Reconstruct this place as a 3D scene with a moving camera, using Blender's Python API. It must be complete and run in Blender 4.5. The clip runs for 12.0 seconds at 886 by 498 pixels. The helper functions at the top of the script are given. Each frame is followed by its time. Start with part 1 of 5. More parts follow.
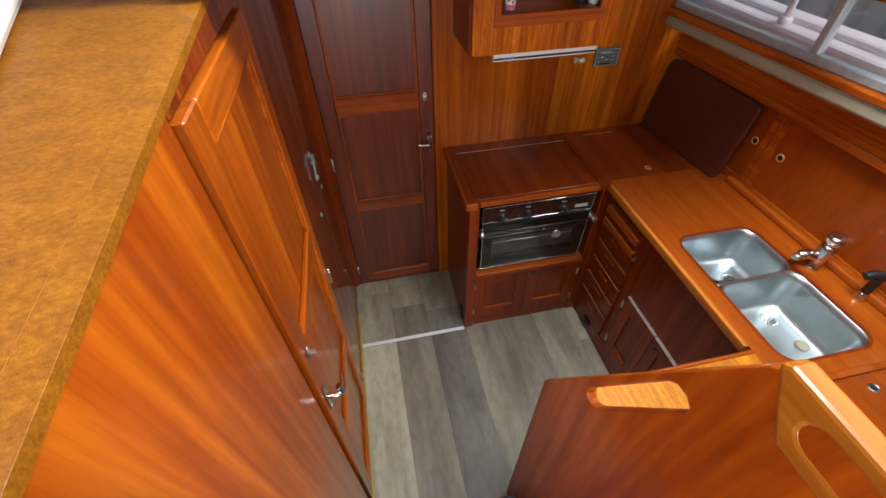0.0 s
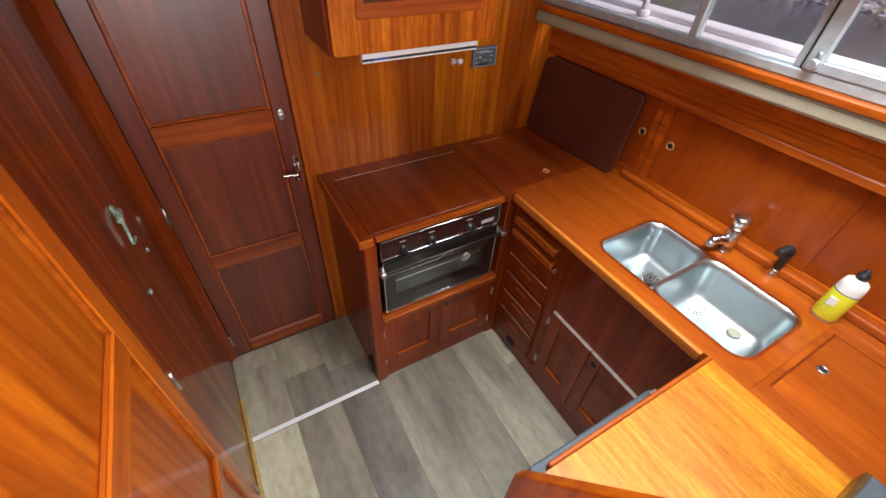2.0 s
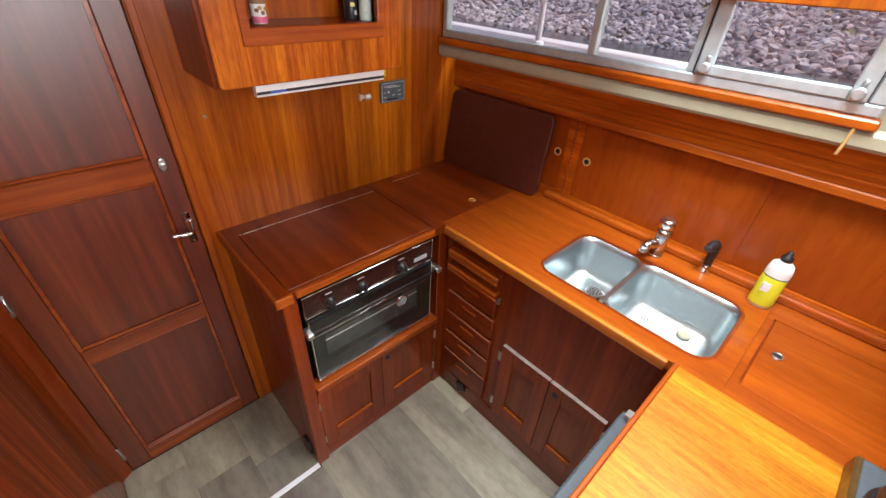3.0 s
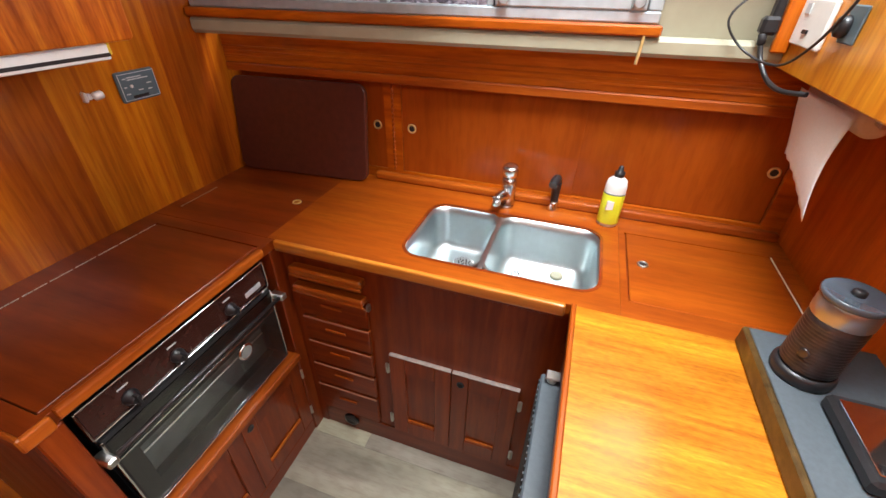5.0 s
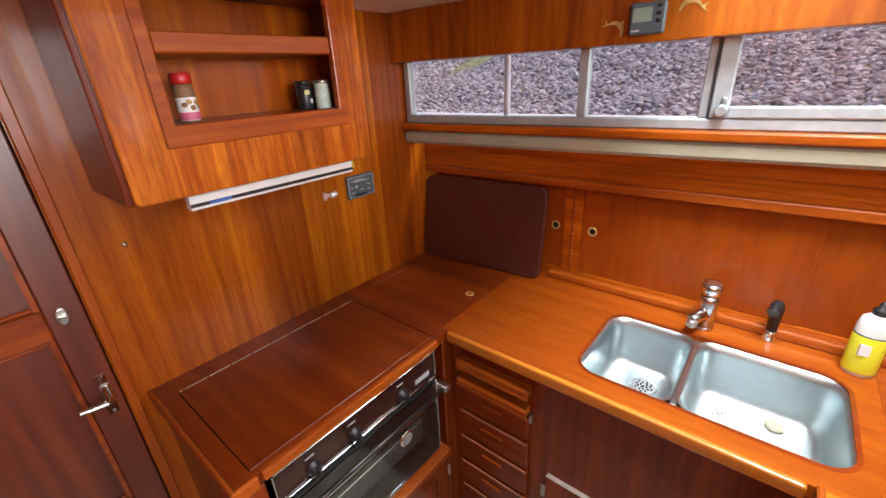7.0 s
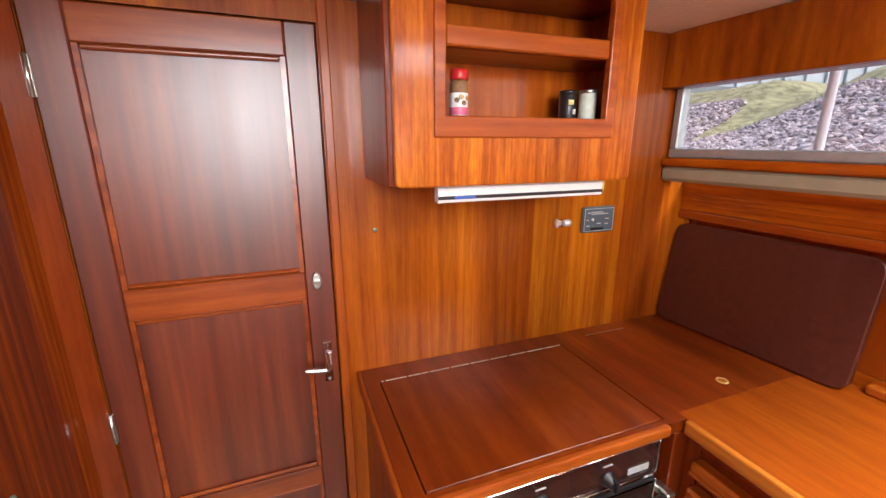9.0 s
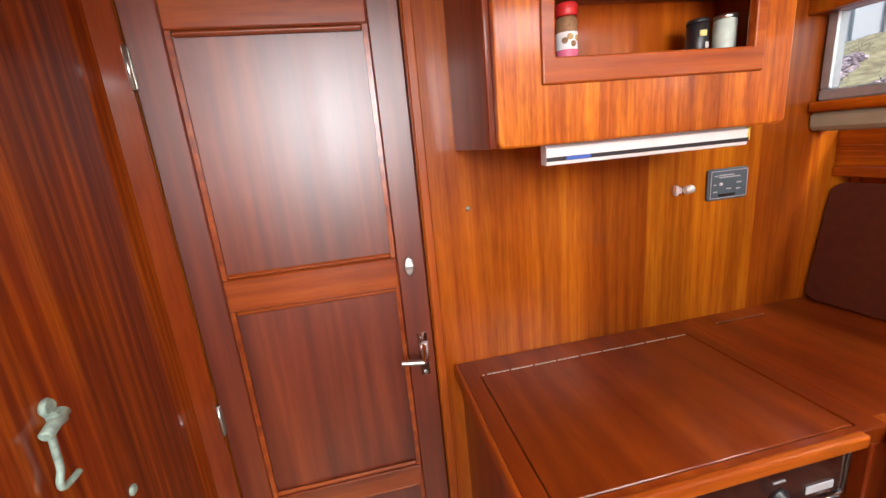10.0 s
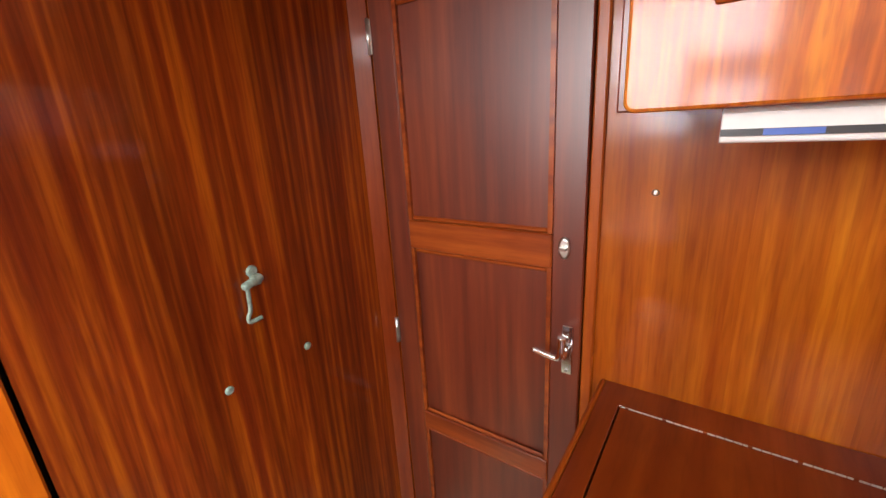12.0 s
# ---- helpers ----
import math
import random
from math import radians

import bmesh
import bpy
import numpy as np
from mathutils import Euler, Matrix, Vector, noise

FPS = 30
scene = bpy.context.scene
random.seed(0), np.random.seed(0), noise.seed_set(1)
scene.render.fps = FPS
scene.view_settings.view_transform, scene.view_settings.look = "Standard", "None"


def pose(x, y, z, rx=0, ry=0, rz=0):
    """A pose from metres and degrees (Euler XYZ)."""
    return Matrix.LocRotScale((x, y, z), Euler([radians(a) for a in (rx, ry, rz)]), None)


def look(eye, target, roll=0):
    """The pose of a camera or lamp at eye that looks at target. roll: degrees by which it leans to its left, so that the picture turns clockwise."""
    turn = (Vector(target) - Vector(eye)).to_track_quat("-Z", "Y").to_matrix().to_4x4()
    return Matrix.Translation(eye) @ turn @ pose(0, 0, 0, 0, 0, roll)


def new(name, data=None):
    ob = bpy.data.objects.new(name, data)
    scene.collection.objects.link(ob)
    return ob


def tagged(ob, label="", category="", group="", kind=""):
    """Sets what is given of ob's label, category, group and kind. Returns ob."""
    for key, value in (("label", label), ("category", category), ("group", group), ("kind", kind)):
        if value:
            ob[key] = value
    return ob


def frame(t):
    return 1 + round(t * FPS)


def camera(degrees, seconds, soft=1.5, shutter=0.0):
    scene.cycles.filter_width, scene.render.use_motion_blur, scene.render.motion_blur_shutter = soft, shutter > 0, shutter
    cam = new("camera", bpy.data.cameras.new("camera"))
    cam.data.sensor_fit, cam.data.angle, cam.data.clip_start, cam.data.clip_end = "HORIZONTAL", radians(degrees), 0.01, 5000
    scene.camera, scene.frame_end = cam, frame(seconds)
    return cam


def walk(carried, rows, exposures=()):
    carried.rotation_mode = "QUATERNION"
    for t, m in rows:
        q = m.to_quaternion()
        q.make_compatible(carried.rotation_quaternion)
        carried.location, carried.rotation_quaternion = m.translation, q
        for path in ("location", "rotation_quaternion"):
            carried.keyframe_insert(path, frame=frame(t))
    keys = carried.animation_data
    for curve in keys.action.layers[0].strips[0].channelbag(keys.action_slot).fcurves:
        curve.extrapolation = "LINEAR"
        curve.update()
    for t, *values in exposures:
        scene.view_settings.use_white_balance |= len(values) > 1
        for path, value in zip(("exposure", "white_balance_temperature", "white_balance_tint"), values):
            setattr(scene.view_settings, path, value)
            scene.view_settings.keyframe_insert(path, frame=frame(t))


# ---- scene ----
# ================= camera and walk =================
cam = camera(94.9, 12.0)
PATH = [
    (0, (-0.234, 0.868, 1.97), (0.033, 2.252, 0.552), -1.1),
    (0.5, (-0.18, 0.932, 1.938), (0.156, 2.304, 0.522), -1.3),
    (1, (-0.179, 1.01, 1.88), (0.233, 2.309, 0.416), 0.2),
    (1.5, (-0.183, 1.102, 1.83), (0.452, 2.36, 0.411), 1.9),
    (2, (-0.175, 1.148, 1.804), (0.607, 2.403, 0.457), 3.5),
    (2.5, (-0.149, 1.193, 1.749), (0.772, 2.436, 0.481), 3.8),
    (3, (-0.14, 1.231, 1.691), (1.011, 2.399, 0.546), 3.4),
    (3.5, (-0.129, 1.256, 1.654), (1.133, 2.124, 0.367), 1.5),
    (3.7, (-0.106, 1.263, 1.634), (1.228, 2.02, 0.35), 2.0),
    (5.3, (-0.008, 1.387, 1.538), (1.627, 1.899, 0.506), 0.4),
    (5.5, (-0.004, 1.394, 1.548), (1.67, 1.928, 0.591), -0.4),
    (6, (-0.007, 1.416, 1.58), (1.659, 2.122, 0.729), -1.7),
    (6.5, (-0.018, 1.44, 1.595), (1.494, 2.439, 0.747), -0.6),
    (7, (-0.016, 1.477, 1.603), (1.385, 2.673, 0.824), -3.0),
    (7.5, (-0.018, 1.528, 1.631), (1.203, 2.952, 0.938), -2.8),
    (7.7, (-0.025, 1.539, 1.627), (1.11, 3.048, 0.967), -1.5),
    (9.3, (-0.017, 1.65, 1.454), (0.582, 3.492, 0.953), -2.3),
    (9.5, (-0.023, 1.682, 1.434), (0.523, 3.539, 0.93), -4.5),
    (10, (-0.056, 1.712, 1.429), (0.305, 3.616, 0.935), -5.3),
    (10.5, (-0.038, 1.761, 1.416), (-0.095, 3.697, 0.919), -3.2),
    (11, (0.079, 1.801, 1.42), (-0.507, 3.633, 0.873), -2.2),
    (11.5, (0.167, 1.825, 1.419), (-0.642, 3.571, 0.872), -4.3),
    (12, (0.272, 1.844, 1.412), (-0.831, 3.408, 0.832), -3.4),
]
EXPOSURES = [(0.0, -0.26, 6350, 10), (0.5, -0.14, 6000, 10), (1.0, -0.02, 5950, 10), (1.5, 0.10, 6200, 10), (3.0, 0.46, 6400, 10), (5.5, 0.46, 6500, 10), (6.5, 0.50, 6450, 10), (7.5, 0.62, 6350, 10),
             (9.5, 1.22, 6450, 10), (10.5, 1.22, 6450, 10), (12.0, 0.91, 6500, 10)]
walk(cam, [(t, look(eye, target, roll)) for t, eye, target, roll in PATH], EXPOSURES)

# ================= world, sun, large lights =================
world = bpy.data.worlds.new("overcast_sky")
scene.world = world
world.use_nodes = True
wn, wl = world.node_tree.nodes, world.node_tree.links
sky = wn.new("ShaderNodeTexSky")
sky.sky_type = "NISHITA"
sky.sun_disc = False
sky.sun_elevation, sky.sun_rotation = radians(48), radians(115)
sky.dust_density = 4.0
wl.new(sky.outputs[0], wn["Background"].inputs[0])
wn["Background"].inputs[1].default_value = 0.12

sun_lamp = bpy.data.lights.new("sun", "SUN")
sun_lamp.energy, sun_lamp.angle, sun_lamp.color = 1.5, radians(14), (1.0, 0.96, 0.9)
sun = new("sun", sun_lamp)
sun.matrix_world = look((4.0, -3.0, 8.0), (0.4, 1.2, 1.0))


def window_light(name, eye, target, width, height, watts, color=(0.97, 0.98, 1.0)):
    """Sky light entering through one real window opening."""
    lamp = bpy.data.lights.new(name, "AREA")
    lamp.shape, lamp.size, lamp.size_y, lamp.energy, lamp.color = "RECTANGLE", width, height, watts, color
    ob = new(name, lamp)
    ob.matrix_world = look(eye, target)
    return ob


window_light("skylight_aft", (-0.19, -1.235, 1.77), (-0.05, 2.0, 1.65), 1.26, 1.06, 68)
window_light("skylight_port", (-0.84, 0.3, 2.35), (0.8, 0.9, 1.0), 1.9, 0.62, 13)
window_light("skylight_starboard", (1.42, 0.2, 2.35), (-0.3, 1.6, 1.1), 1.9, 0.62, 24)
window_light("skylight_roof", (0.50, 1.25, 2.93), (0.51, 1.26, 0.0), 1.0, 0.66, 82, (0.90, 0.96, 1.0))

# ================= materials =================


def nodes_of(name):
    m = bpy.data.materials.new(name)
    m.use_nodes = True
    return m, m.node_tree.nodes, m.node_tree.links, m.node_tree.nodes["Principled BSDF"]


def coords(n, l, scale, jitter=6.0):
    tc, info, mul, add, mp = (n.new("ShaderNodeTexCoord"), n.new("ShaderNodeObjectInfo"), n.new("ShaderNodeMath"),
                              n.new("ShaderNodeVectorMath"), n.new("ShaderNodeMapping"))
    mul.operation, mul.inputs[1].default_value = "MULTIPLY", jitter
    add.operation = "ADD"
    l.new(info.outputs["Random"], mul.inputs[0])
    l.new(tc.outputs["Object"], add.inputs[0])
    l.new(mul.outputs[0], add.inputs[1])
    l.new(add.outputs[0], mp.inputs["Vector"])
    mp.inputs["Scale"].default_value = scale
    return mp, info


def noise_tex(n, l, vec, scale=1.0, detail=4.0, rough=0.55, distortion=0.0):
    t = n.new("ShaderNodeTexNoise")
    t.inputs["Scale"].default_value, t.inputs["Detail"].default_value = scale, detail
    t.inputs["Roughness"].default_value, t.inputs["Distortion"].default_value = rough, distortion
    l.new(vec, t.inputs["Vector"])
    return t


def ramp(n, l, value, stops):
    r = n.new("ShaderNodeValToRGB")
    while len(r.color_ramp.elements) < len(stops):
        r.color_ramp.elements.new(0.5)
    for e, (p, c) in zip(r.color_ramp.elements, stops):
        e.position, e.color = p, (*c, 1)
    l.new(value, r.inputs[0])
    return r


def mix(n, l, kind, factor, a, b):
    m = n.new("ShaderNodeMix")
    m.data_type, m.blend_type = "RGBA", kind
    if isinstance(factor, float):
        m.inputs["Factor"].default_value = factor
    else:
        l.new(factor, m.inputs["Factor"])
    for sock, v in ((m.inputs[6], a), (m.inputs[7], b)):
        if isinstance(v, tuple):
            sock.default_value = (*v, 1)
        else:
            l.new(v, sock)
    return m.outputs[2]


def bump(n, l, bsdf, height, strength, distance):
    b = n.new("ShaderNodeBump")
    b.inputs["Strength"].default_value, b.inputs["Distance"].default_value = strength, distance
    l.new(height, b.inputs["Height"])
    l.new(b.outputs[0], bsdf.inputs["Normal"])


def wood(name, dark, mid, light, axis="z", rough=0.34, coat=0.6, bands=0.5, across=38.0, along=1.7, jitter=6.0, strips=0.0, pieces=0.0, gloss=0.11, pore=0.3, spec=0.2, fleck=0.25):
    """Varnished ribbon-grained timber; axis is the way the grain runs."""
    m, n, l, p = nodes_of(name)
    k = "xyz".index(axis)

    def sc(a, b):
        v = [a, a, a]
        v[k] = b
        return tuple(v)
    mp, info = coords(n, l, sc(across, along), jitter)
    ribbon = noise_tex(n, l, mp.outputs[0], 1.0, 2.0, 0.5, 0.2)
    mp2, _ = coords(n, l, sc(across * 11, along * 9), jitter)
    pores = noise_tex(n, l, mp2.outputs[0], 1.0, 2.0, 0.6)
    mp3, _ = coords(n, l, sc(across / 6.5, along * 0.16), jitter)
    broad = noise_tex(n, l, mp3.outputs[0], 1.0, 1.0, 0.5)
    mp4, _ = coords(n, l, sc(across * 2.6, along * 9.0), jitter)
    dashes = noise_tex(n, l, mp4.outputs[0], 1.0, 1.0, 0.5)
    base = ramp(n, l, ribbon.outputs[0], [(0.30, dark), (0.50, mid), (0.72, light)])
    tone = ramp(n, l, broad.outputs[0], [(0.35, (1 - 0.5 * bands, 1 - 0.56 * bands, 1 - 0.56 * bands)), (0.65, (1.0 + 0.25 * bands, 1.0 + 0.27 * bands, 1.0 + 0.1 * bands))])
    col = mix(n, l, "MULTIPLY", 1.0, base.outputs[0], tone.outputs[0])
    if strips:
        tc, sep, mul, flo, wno = n.new("ShaderNodeTexCoord"), n.new("ShaderNodeSeparateXYZ"), n.new("ShaderNodeMath"), n.new("ShaderNodeMath"), n.new("ShaderNodeTexWhiteNoise")
        mul.operation, mul.inputs[1].default_value, flo.operation, wno.noise_dimensions = "MULTIPLY", 1 / strips, "FLOOR", "1D"
        l.new(tc.outputs["Object"], sep.inputs[0])
        l.new(sep.outputs[0], mul.inputs[0])
        l.new(mul.outputs[0], flo.inputs[0])
        l.new(flo.outputs[0], wno.inputs["W"])
        veneer = ramp(n, l, wno.outputs["Value"], [(0.0, (0.74, 0.62, 0.60)), (0.5, (0.98, 0.96, 0.95)), (1.0, (1.18, 1.42, 1.2))])
        col = mix(n, l, "MULTIPLY", 1.0, col, veneer.outputs[0])
    if pieces:
        each = ramp(n, l, info.outputs["Random"], [(0.0, (1 - pieces, 1 - pieces, 1 - 0.9 * pieces)), (0.5, (1.0, 0.98, 0.95)), (1.0, (1 + 0.6 * pieces, 1 + 0.6 * pieces, 1 + 0.55 * pieces))])
        col = mix(n, l, "MULTIPLY", 1.0, col, each.outputs[0])
    dash_tone = ramp(n, l, dashes.outputs[0], [(0.36, (0.66, 0.58, 0.55)), (0.52, (1.0, 1.0, 1.0)), (0.70, (1.12, 1.16, 1.1))])
    col = mix(n, l, "MULTIPLY", fleck, col, dash_tone.outputs[0])
    pore_tone = ramp(n, l, pores.outputs[0], [(0.34, (0.66, 0.60, 0.56)), (0.5, (1.0, 1.0, 1.0))])
    col = mix(n, l, "MULTIPLY", pore, col, pore_tone.outputs[0])
    l.new(col, p.inputs["Base Color"])
    wear = noise_tex(n, l, mp3.outputs[0], 3.0, 3.0)
    rr = n.new("ShaderNodeMapRange")
    rr.inputs[3].default_value, rr.inputs[4].default_value = rough * 0.75, rough * 1.35
    l.new(wear.outputs[0], rr.inputs[0])
    l.new(rr.outputs[0], p.inputs["Roughness"])
    p.inputs["Coat Weight"].default_value, p.inputs["Coat Roughness"].default_value = min(1.0, coat * 0.7), gloss
    p.inputs["Specular IOR Level"].default_value = spec
    bump(n, l, p, pores.outputs[0], 0.06, 0.002)
    return m


def plain(name, color, rough=0.45, metal=0.0, vary=0.12, scale=30.0, relief=0.05, coat=0.0):
    """Paint, plastic, cloth or metal with faint mottling and fine relief."""
    m, n, l, p = nodes_of(name)
    mp, info = coords(n, l, (scale, scale, scale))
    t = noise_tex(n, l, mp.outputs[0], 1.0, 4.0)
    r = ramp(n, l, t.outputs[0], [(0.3, tuple(c * (1 - vary) for c in color)), (0.7, tuple(min(1, c * (1 + vary)) for c in color))])
    l.new(r.outputs[0], p.inputs["Base Color"])
    p.inputs["Metallic"].default_value = metal
    rr = n.new("ShaderNodeMapRange")
    rr.inputs[3].default_value, rr.inputs[4].default_value = rough * 0.8, rough * 1.25
    l.new(t.outputs[0], rr.inputs[0])
    l.new(rr.outputs[0], p.inputs["Roughness"])
    p.inputs["Coat Weight"].default_value = coat
    if relief:
        bump(n, l, p, t.outputs[0], relief, 0.002)
    return m


def brushed(name, color, rough, axis="y"):
    m, n, l, p = nodes_of(name)
    s = [400.0, 400.0, 400.0]
    s["xyz".index(axis)] = 8.0
    mp, _ = coords(n, l, tuple(s))
    t = noise_tex(n, l, mp.outputs[0], 1.0, 2.0)
    mp2, _ = coords(n, l, (9, 9, 9))
    t2 = noise_tex(n, l, mp2.outputs[0], 1.0, 4.0)
    p.inputs["Base Color"].default_value = (*color, 1)
    p.inputs["Metallic"].default_value = 1.0
    rr = n.new("ShaderNodeMapRange")
    rr.inputs[3].default_value, rr.inputs[4].default_value = rough * 0.6, rough * 1.5
    l.new(t2.outputs[0], rr.inputs[0])
    l.new(rr.outputs[0], p.inputs["Roughness"])
    bump(n, l, p, t.outputs[0], 0.04, 0.001)
    return m


def glass(name, tint=(1, 1, 1), rough=0.0):
    m, n, l, p = nodes_of(name)
    p.inputs["Base Color"].default_value = (*tint, 1)
    p.inputs["Transmission Weight"].default_value = 1.0
    p.inputs["Roughness"].default_value, p.inputs["IOR"].default_value = rough, 1.45
    return m


RED_D, RED_M, RED_L = (0.170, 0.023, 0.003), (0.215, 0.032, 0.004), (0.27, 0.047, 0.005)
ORA_D, ORA_M, ORA_L = (0.29, 0.050, 0.003), (0.40, 0.082, 0.004), (0.52, 0.128, 0.006)
CNT_D, CNT_M, CNT_L = (0.275, 0.048, 0.003), (0.33, 0.064, 0.004), (0.39, 0.087, 0.005)
EDGE_D, EDGE_M, EDGE_L = (0.25, 0.043, 0.004), (0.35, 0.070, 0.005), (0.45, 0.108, 0.008)
M_RED_Z = wood("mahogany_upright_grain", RED_D, RED_M, RED_L, "z", bands=0.35)
M_RED_X = wood("mahogany_cross_grain", RED_D, RED_M, RED_L, "x", bands=0.35)
M_RED_Y = wood("mahogany_fore_aft_grain", RED_D, RED_M, RED_L, "y", bands=0.35)
M_EDGE_X = wood("mahogany_rail_cross", EDGE_D, EDGE_M, EDGE_L, "x", bands=0.2, rough=0.42, gloss=0.2)
M_EDGE_Y = wood("mahogany_rail_fore_aft", EDGE_D, EDGE_M, EDGE_L, "y", bands=0.2, rough=0.42, gloss=0.2)
M_EDGE_Z = wood("mahogany_rail_upright", EDGE_D, EDGE_M, EDGE_L, "z", bands=0.2, rough=0.42, gloss=0.2)
M_DOOR = wood("door_mahogany_upright", (0.105, 0.015, 0.005), (0.155, 0.024, 0.007), (0.225, 0.044, 0.011), "z", coat=1.3, gloss=0.36, spec=0.4, fleck=0.15)
# lighter than the stiles: the lit tone of rails and mouldings is in the colour
M_DOOR_RAIL = wood("door_mahogany_cross_lit", (0.19, 0.031, 0.006), (0.28, 0.052, 0.008), (0.37, 0.082, 0.012), "x", coat=1.2, gloss=0.22, bands=0.3)
M_PORT = wood("port_wall_veneer", (0.15, 0.018, 0.003), (0.225, 0.035, 0.004), (0.41, 0.092, 0.005), "z", bands=0.65, across=74.0, along=1.8, coat=1.1, gloss=0.08, fleck=0.4)
M_ORA_Z = wood("sapele_upright_grain", ORA_D, ORA_M, ORA_L, "z", bands=0.5)
M_APRON = wood("locker_ribbon_veneer", (0.29, 0.054, 0.003), (0.45, 0.105, 0.005), (0.60, 0.185, 0.009), "z", bands=0.4, across=78.0, along=3.4, fleck=0.5)
M_BULK = wood("bulkhead_veneer_upright", (0.32, 0.064, 0.003), (0.41, 0.100, 0.004), (0.50, 0.148, 0.006), "z", bands=0.4, strips=0.165, across=60.0, along=1.6, fleck=0.35)
M_STAIR = wood("companion_wall_veneer", (0.27, 0.042, 0.003), (0.39, 0.076, 0.004), (0.52, 0.130, 0.006), "z", bands=0.6, across=30.0, along=1.2, coat=0.8)
M_ORA_Y = wood("sapele_fore_aft_grain", ORA_D, ORA_M, ORA_L, "y", fleck=0.4)
M_CNT = wood("counter_teak_fore_aft", CNT_D, CNT_M, CNT_L, "y", rough=0.36, bands=0.3, across=30.0, gloss=0.16)
M_TEAK = wood("golden_teak_fore_aft", (0.46, 0.142, 0.007), (0.56, 0.200, 0.011), (0.66, 0.270, 0.020), "y", rough=0.36, bands=0.45, across=90.0, along=7.0, coat=1.0, gloss=0.22, pore=0.5, fleck=0.35)
M_GOLD_Z = wood("golden_veneer_upright", (0.46, 0.14, 0.008), (0.58, 0.21, 0.014), (0.68, 0.29, 0.024), "z", bands=0.3)
M_PALE = wood("pale_varnished_oak", (0.34, 0.108, 0.008), (0.43, 0.152, 0.013), (0.52, 0.215, 0.028), "y", rough=0.4, bands=0.2)
M_FLOOR = wood("grey_brown_floor_plank", (0.26, 0.24, 0.19), (0.35, 0.325, 0.26), (0.43, 0.40, 0.325), "y", rough=0.42, coat=0.4, bands=0.7, across=14.0, along=2.2, jitter=14.0, pieces=0.42, gloss=0.24)
M_CREAM = plain("cream_vinyl_lining", (0.345, 0.32, 0.225), 0.5, 0, 0.07, 14, 0.12)
M_CEIL = plain("ceiling_vinyl", (0.80, 0.76, 0.67), 0.6, 0, 0.05, 60, 0.2)
M_ALU = plain("weathered_aluminium", (0.43, 0.48, 0.50), 0.42, 0.45, 0.10, 35, 0.04)
M_LATCH = plain("dull_grey_latch_metal", (0.38, 0.42, 0.43), 0.4, 0.7, 0.25, 60, 0.05)
M_STEEL = plain("satin_sink_steel", (0.55, 0.61, 0.62), 0.33, 1.0, 0.04, 40, 0.015)
M_CHROME = plain("chrome", (0.82, 0.82, 0.83), 0.10, 1.0, 0.04, 20, 0.0)
M_NICKEL = plain("dull_nickel", (0.62, 0.62, 0.58), 0.3, 1.0, 0.12, 60, 0.05)
M_VERDI = plain("tarnished_bronze", (0.30, 0.40, 0.33), 0.55, 0.35, 0.3, 90, 0.2)
M_BRASS = plain("worn_brass", (0.72, 0.50, 0.20), 0.35, 0.55, 0.15, 60, 0.05)
M_BLACK = plain("black_plastic", (0.016, 0.016, 0.018), 0.35, 0, 0.2, 60, 0.05)
# near-black colour stands in for the shade inside recesses, holes and gaps
M_CAVITY = plain("dark_recess_shade", (0.012, 0.009, 0.008), 0.7, 0, 0.2, 20, 0.05)
M_GREY = plain("slate_grey_mat", (0.075, 0.092, 0.105), 0.55, 0, 0.12, 120, 0.25)
M_WHITE = plain("white_plastic", (0.74, 0.73, 0.70), 0.4, 0, 0.04, 30, 0.02)
M_PAPER = plain("paper_towel", (0.80, 0.78, 0.77), 0.85, 0, 0.03, 200, 0.4)
M_DARKGLASS = glass("oven_glass", (0.85, 0.87, 0.86))
M_GLASS = glass("window_glass", (0.97, 0.98, 1.0))
M_BROWNPANEL = plain("dark_brown_enamel", (0.045, 0.016, 0.012), 0.22, 0, 0.15, 20, 0.02, 0.4)
M_YELLOW = plain("yellow_label", (0.72, 0.72, 0.03), 0.4, 0, 0.06, 20, 0)
M_REDCAP = plain("red_plastic", (0.52, 0.02, 0.02), 0.35, 0, 0.08, 20, 0)
M_PINK = plain("pink_label", (0.62, 0.12, 0.22), 0.45, 0, 0.2, 90, 0)
M_SPICE = plain("brown_spice", (0.25, 0.13, 0.06), 0.6, 0, 0.3, 200, 0)
M_MINT = plain("mint_label", (0.55, 0.66, 0.58), 0.45, 0, 0.12, 60, 0)
M_BLUE = plain("blue_print", (0.05, 0.12, 0.45), 0.4, 0, 0.05, 20, 0)
M_LCD = plain("pale_green_display", (0.24, 0.34, 0.28), 0.3, 0, 0.05, 20, 0)
M_DEVICE = plain("blue_grey_plastic", (0.085, 0.12, 0.14), 0.4, 0, 0.08, 40, 0.03)
M_GOLD = plain("gold_foil_sticker", (0.42, 0.27, 0.08), 0.45, 0, 0.25, 90, 0.05)
M_PRINT = plain("pale_print", (0.5, 0.52, 0.52), 0.5, 0, 0.05, 20, 0)
M_LID = plain("smoky_lid_plastic", (0.07, 0.085, 0.105), 0.15, 0, 0.08, 30, 0, 0.5)
M_RIBBED = plain("dark_ribbed_sleeve", (0.10, 0.09, 0.09), 0.30, 0.8, 0.2, 60, 0.03)
M_DECK = plain("pale_deck_paint", (0.70, 0.64, 0.68), 0.5, 0, 0.06, 10, 0.1)
